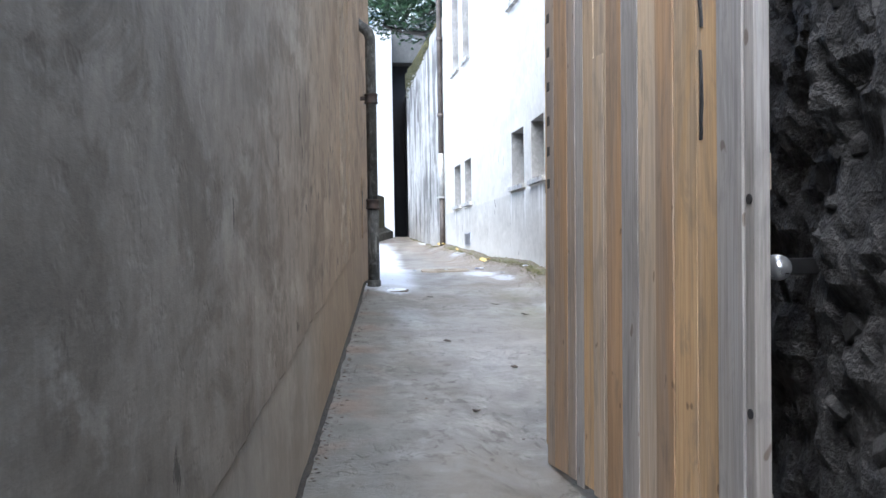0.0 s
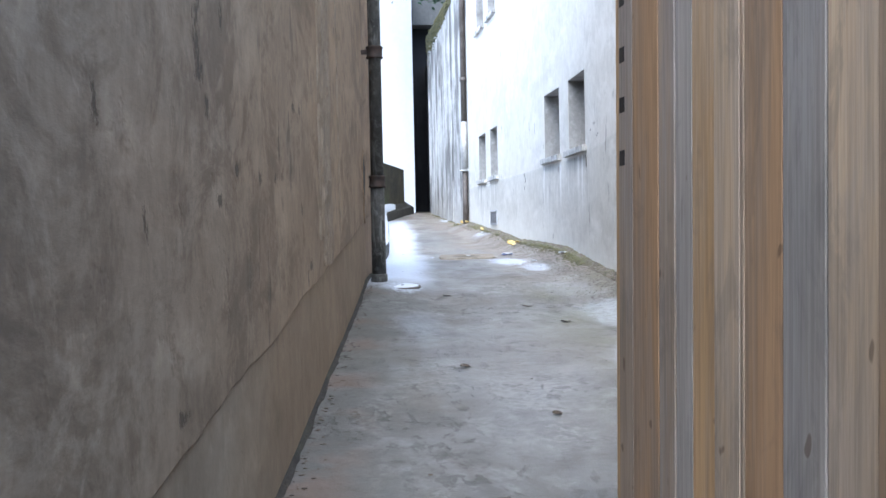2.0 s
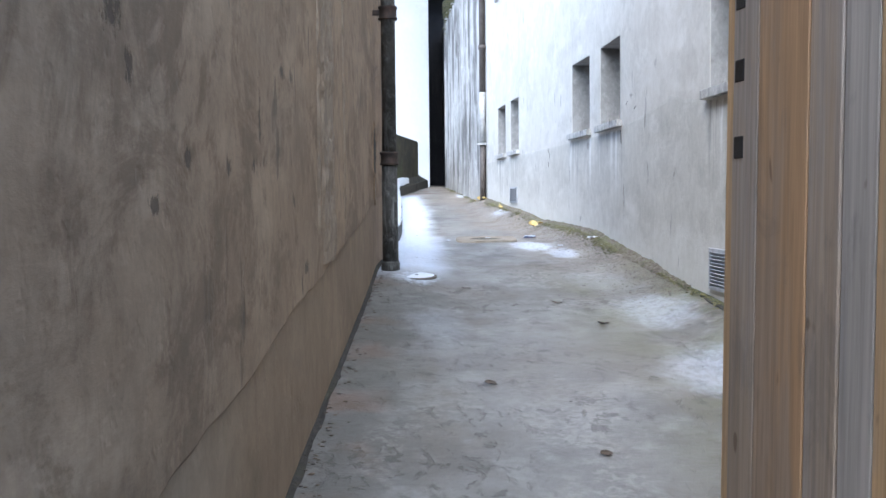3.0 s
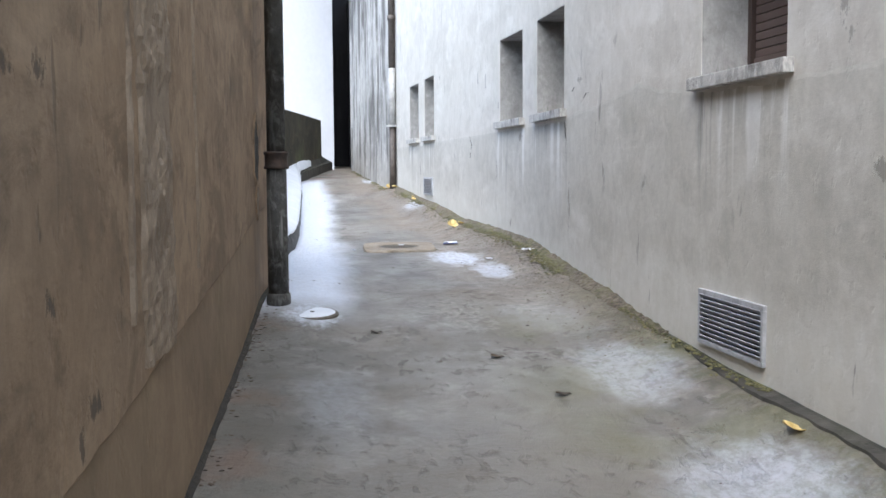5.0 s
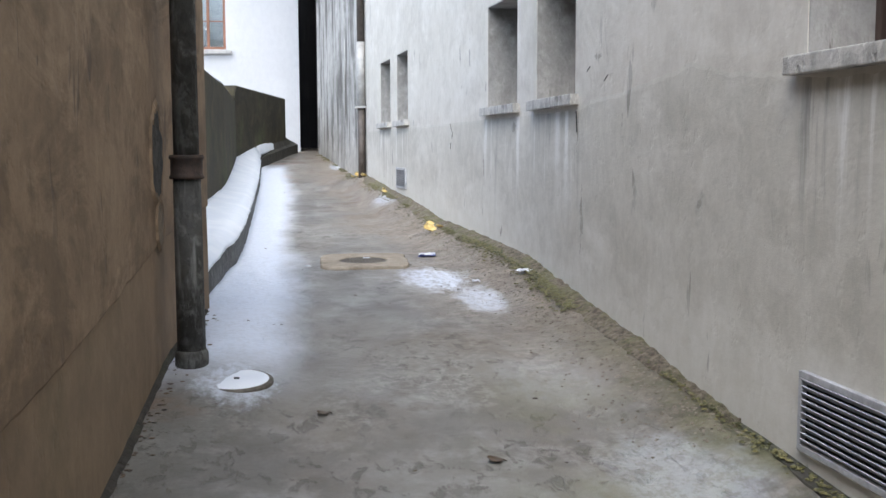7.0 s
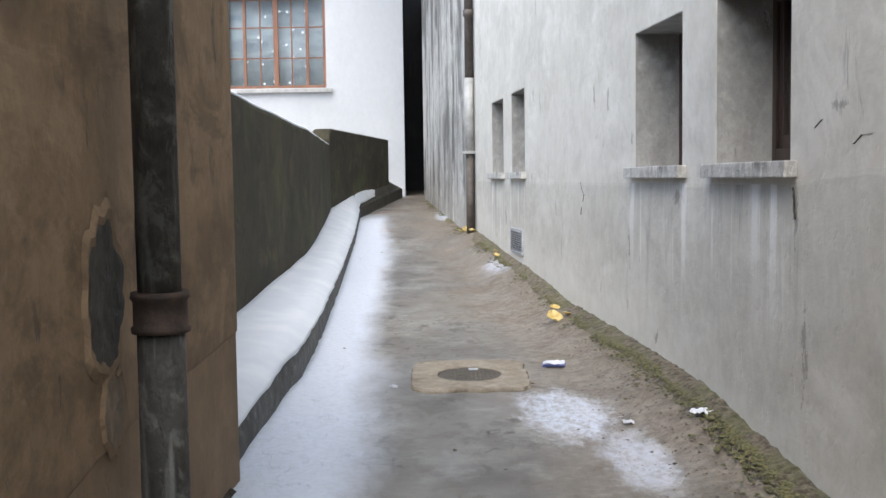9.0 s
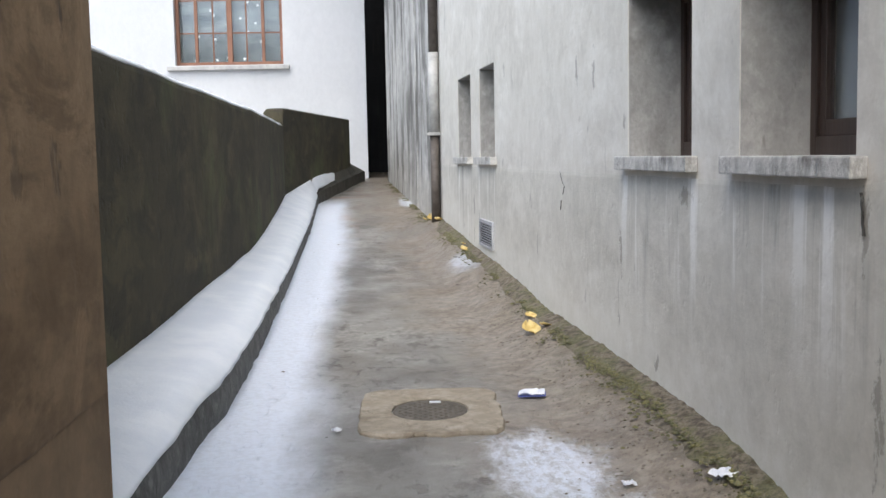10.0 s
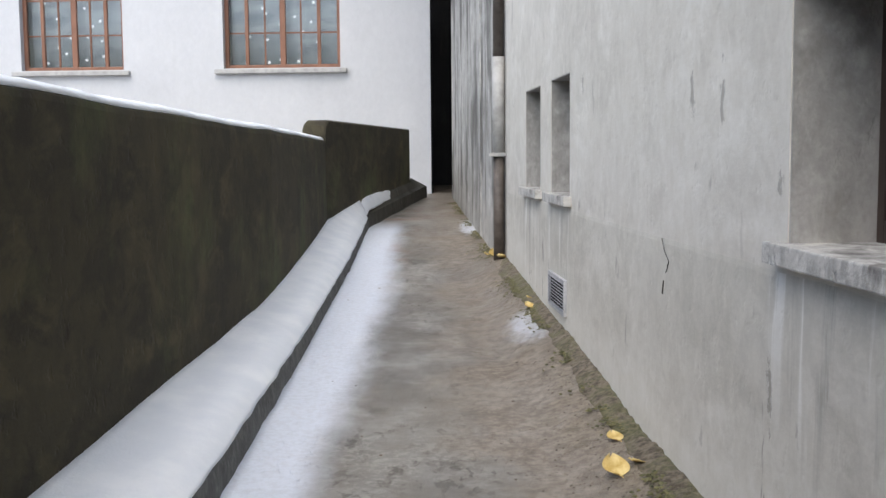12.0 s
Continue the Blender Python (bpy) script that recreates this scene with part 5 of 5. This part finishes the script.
def build_drain_cover():
    x, y = 0.5, 11.22
    base = new("drain_cover")
    base.matrix_basis = pose(x, y, ground_z(x, y) - 0.026, 5, 0, 0)
    tagged(base, "small round drain cover under trodden snow near the drainpipe", "drain cover")
    bm = tube([(0, 0, 0), (0, 0, 0.02), (0, 0, 0.026)], [0.165, 0.165, 0.155], 32)
    part("rim", bm, M_IRON, base)
    part("snow_layer", tube([(0, 0, 0.018), (0, 0, 0.027), (0, 0, 0.03)], [0.15, 0.145, 0.12], 28), M_SNOW, base, "thin snow", smooth=True)
    part("key_hole", box(-0.012, 0.012, -0.01, 0.01, 0.026, 0.033), M_VOID, base)


build_drain_cover()


# ---- moss, soil, litter ----
rnd = random.Random(9)


def along(lo, hi, n, spread, lift=0.0, inset=0.0, gated=0.0):
    out = []
    for _ in range(n):
        y = rnd.uniform(lo, hi)
        if gated and wob(y, 4, 0, 1.7) + 0.35 * wob(y, 9, 0, 6) < gated - 0.3:
            continue
        x = right_x(y) - 0.02 - inset - abs(rnd.gauss(0, spread))
        out.append((x, y, ground_z(x, y) + lift))
    return out


def earth_material():
    n = Net("mossy_earth")
    c = n.mix(n.step(n.noise(24, detail=6, rough=0.75), 0.36, 0.64), (0.075, 0.06, 0.042), (0.24, 0.205, 0.155))
    green = n.step(n.noise(3.2, detail=6, rough=0.7, shift=(5, 5, 1)), 0.46, 0.62)
    c = n.mix(n.math("MULTIPLY", green, 0.6), c, n.mix(n.step(n.noise(40, detail=4), 0.4, 0.6), (0.075, 0.08, 0.025), (0.17, 0.17, 0.075)))
    return n.done(c, 0.9, n.noise(38, detail=7, rough=0.75), 1.0, 0.02)


def earth_bank():
    """Low uneven bank of mossy earth lying against the grey wall."""
    rows = []
    for k in range(330):
        y = 10.3 + 11.4 * k / 329
        x = right_x(y) - 0.012
        w = (0.12 + 0.07 * wob(2, y, 0, 1.3) + 0.035 * wob(4, y, 0, 5)) * lerp((10.3, 12.0, 21.2, 21.7), (0.25, 1, 1, 0.4), y)
        w = max(w, 0.03)
        row = [(x + 0.03, y, ground_z(x, y) - 0.05), (x + 0.03, y, ground_z(x, y) + 0.03)]
        for u, h in ((0.06, 0.03), (0.25, 0.026), (0.5, 0.02), (0.75, 0.011), (1.0, 0.001)):
            xx = x - w * u * (1 + 0.12 * wob(1, y, u, 14))
            row.append((xx, y, ground_z(xx, y) + h * (1 + 0.55 * wob(7 + 9 * u, y, 0, 16)) + 0.002))
        row.append((x - w - 0.015, y, ground_z(x - w, y) - 0.05))
        rows.append(row)
    tagged(loft("earth_bank", rows, earth_material(), closed=True, smooth=False), "uneven mossy earth heaped along the grey wall foot", "earth", kind="stuff")


earth_bank()
spots = []
for lo, hi, n, spread in ((12.2, 13.0, 300, 0.07), (13.0, 15.2, 560, 0.075), (15.2, 18.0, 560, 0.08), (18.0, 21.7, 600, 0.07), (9.0, 12.2, 140, 0.03), (21.7, 23.2, 120, 0.1), (23.2, 28.5, 260, 0.05)):
    spots += along(lo, hi, n * 3, spread, 0.014, gated=0.3 if lo > 13 else 0.0)
moss_clumps("moss_strip", spots, 0.0095, M_MOSS, "green moss growing along the wall foot", "moss", 3, 0.7)
moss_clumps("soil_crumbs", along(10.2, 17.0, 2600, 0.22, -0.001) + along(17, 18.2, 250, 0.13, -0.001) + along(19.8, 22, 380, 0.13, -0.001), 0.0065, M_SOIL, "loose soil and grit along the wall foot", "soil", 5, 0.8)
bits = []
for _ in range(260):
    y = rnd.uniform(4.5, 12.5)
    x = left_x(y) + 0.02 + abs(rnd.gauss(0, 0.045))
    bits.append((x, y, ground_z(x, y) + 0.002))
for _ in range(60):
    y = rnd.uniform(3.0, 22)
    x = rnd.uniform(0.5, right_x(y) - 0.3)
    bits.append((x, y, ground_z(x, y) + 0.001))
moss_clumps("leaf_litter", bits, 0.0095, M_DEADLEAF, "dark dead leaf scraps and grit", "litter", 6, 0.35)


def fallen_leaf(x, y, size, turn, curl, material, name, label, category, tilt=6):
    """A curled leaf blade with a stalk."""
    rows = []
    for i in range(9):
        t = i / 8
        w = size * 0.55 * math.sin(math.pi * min(1, t * 0.93 + 0.05)) ** 0.8
        row = []
        for j in range(7):
            u = (j - 3) / 3
            row.append((u * w, (t - 0.5) * size, curl * size * (u * u * 0.3 + 0.8 * (t - 0.4) ** 2 + 0.06 * math.sin(5 * t + 3 * u)) + 0.004))
        rows.append(row)
    base = new(name)
    base.matrix_basis = pose(x, y, ground_z(x, y) + 0.003 + 0.45 * size * math.sin(radians(tilt)), tilt, 3, turn)
    tagged(base, label, category)
    top = loft("blade", rows, material, base)
    mod = top.modifiers.new("thickness", "SOLIDIFY")
    mod.thickness = 0.002
    part("stalk", tube([(0, -size * 0.5, 0.012), (0.01, -size * 0.75, 0.006)], 0.0025, 6), material, base)


for x, y, s, turn, curl in ((2.085, 16.05, 0.118, 20, 0.4), (2.155, 16.47, 0.08, 20, 0.3), (2.185, 16.08, 0.08, 130, 0.3), (2.02, 19.5, 0.09, 40, 0.5), (2.05, 19.78, 0.07, 100, 0.4), (1.9, 22.3, 0.115, 15, 0.6), (1.84, 22.5, 0.08, 80, 0.5), (1.95, 21.9, 0.1, 150, 0.5), (2.385, 8.56, 0.09, 60, 0.3)):
    fallen_leaf(x, y, s, turn, curl, M_YELLOW, "fallen_leaf", "curled yellow fallen leaf lying near the wall", "leaf", 26 if s > 0.11 else 14)
for x, y, s, turn in ((0.82, 8.1, 0.06, 30), (0.8, 5.9, 0.05, 120), (0.87, 10.85, 0.05, 80), (1.5, 10.3, 0.06, 60), (1.7, 9.6, 0.06, 85), (1.2, 7.0, 0.05, 10)):
    fallen_leaf(x, y, s, turn, 0.25, M_DEADLEAF, "dead_leaf", "dark wet dead leaf lying on the concrete", "leaf")


def paper_scrap(x, y, size, turn, seed, printed):
    r = random.Random(seed)
    base = new("paper_scrap")
    base.matrix_basis = pose(x, y, ground_z(x, y) + 0.004, 0, 0, turn)
    tagged(base, "crumpled white paper scrap lying on the ground" if not printed else "folded white and blue paper lying on the ground", "paper")
    n = 7
    rows = [[((i / (n - 1) - 0.5) * size, (j / (n - 1) - 0.5) * size * 0.75, 0.008 + r.uniform(0, 0.018)) for i in range(n)] for j in range(n)]
    s = loft("sheet", rows, M_PAPER, base, smooth=False)
    s.modifiers.new("thickness", "SOLIDIFY").thickness = 0.0015
    if printed:
        rows = [[((i / 5 - 0.5) * size * 1.08, (j / 3 - 0.5) * size * 0.82 - 0.006, 0.003 + 0.006 * (i / 5)) for i in range(6)] for j in range(4)]
        b = loft("print", rows, M_BLUE, base, smooth=False)
        b.modifiers.new("thickness", "SOLIDIFY").thickness = 0.002


paper_scrap(1.88, 14.78, 0.13, -10, 1, True)
paper_scrap(2.33, 13.25, 0.1, 30, 2, False)
paper_scrap(2.03, 13.45, 0.05, 10, 3, False)
paper_scrap(0.91, 14.27, 0.04, 50, 4, False)


# ---- tree behind the streaked wall, leaning over the alley ----
def build_tree():
    r = random.Random(21)
    base = new("tree")
    base.matrix_basis = pose(3.6, 26.6, alley(26.6))
    tagged(base, "evergreen tree with snow on its leaves leaning over the wall", "tree")
    z0 = alley(26.6)
    part("trunk", tube([(0, 0, -0.1), (0.05, 0, 2.0), (-0.1, 0.1, 4.0), (-0.3, 0.1, 5.4), (-0.5, 0.2, 7.5), (-0.6, 0.2, 9.5)], [0.24, 0.2, 0.17, 0.15, 0.1, 0.04], 12), M_BARK, base, smooth=True)
    limbs = [
        [(-0.25, 0.1, 5.2), (-0.9, 0.3, 5.6), (-1.7, 0.6, 5.55), (-2.5, 0.9, 5.75), (-3.2, 1.0, 6.1)],
        [(-0.3, 0.1, 5.5), (-1.0, 0.0, 6.1), (-1.8, 0.2, 5.95), (-2.6, 0.1, 6.1), (-3.1, 0.3, 6.5)],
        [(-0.4, 0.1, 6.2), (-1.1, 0.2, 7.0), (-1.9, 0.4, 7.4), (-2.8, 0.5, 7.6)],
        [(-0.4, 0.1, 6.6), (-0.2, -0.7, 7.6), (-0.5, -1.4, 8.2)],
        [(-0.5, 0.2, 7.4), (0.4, 0.6, 8.2), (1.1, 0.9, 8.6)],
        [(-0.5, 0.2, 7.6), (-1.3, 0.9, 8.5), (-2.0, 1.4, 8.9)],
    ]
    for pts in limbs:
        part("limb", tube(pts, [0.11 - 0.08 * k / (len(pts) - 1) for k in range(len(pts))], 8), M_BARK, base, smooth=True)
    for label, mat, count, seed in (("dark green leaves", M_LEAF, 15000, 1), ("leaves under snow", M_LEAFSNOW, 1500, 2)):
        q = random.Random(seed)
        verts, faces = [], []
        centres = []
        for pts in limbs:
            for k in range(len(pts) - 1):
                for t in (0.4, 0.9):
                    p = Vector(pts[k]).lerp(Vector(pts[k + 1]), t)
                    if p.z > 5.7 and p.x < 0.4 or p.z > 6.5:
                        centres.append(p + Vector((q.gauss(0, 0.25), q.gauss(0, 0.25), q.gauss(0.15, 0.2))))
        centres += [Vector((q.uniform(-3.5, -0.5), q.uniform(-1, 2.0), q.uniform(5.75, 7.6))) for _ in range(75)]
        for _ in range(count):
            c = centres[q.randrange(len(centres))]
            p = c + Vector((q.gauss(0, 0.22), q.gauss(0, 0.24), q.gauss(0, 0.17)))
            a = Vector((q.gauss(0, 1), q.gauss(0, 1), q.gauss(0, 0.5))).normalized()
            b = a.cross(Vector((q.gauss(0, 1), q.gauss(0, 1), q.gauss(0, 1)))).normalized()
            s = q.uniform(0.05, 0.1)
            i = len(verts)
            up = a.cross(b) * s * 0.25
            verts += [p - a * s, p + b * s * 0.4 + up, p + a * s, p - b * s * 0.4 + up]
            faces += [(i, i + 1, i + 2), (i, i + 2, i + 3)]
        ob = mesh_object("crown", verts, faces, mat, base)
        ob["label"] = label


build_tree()
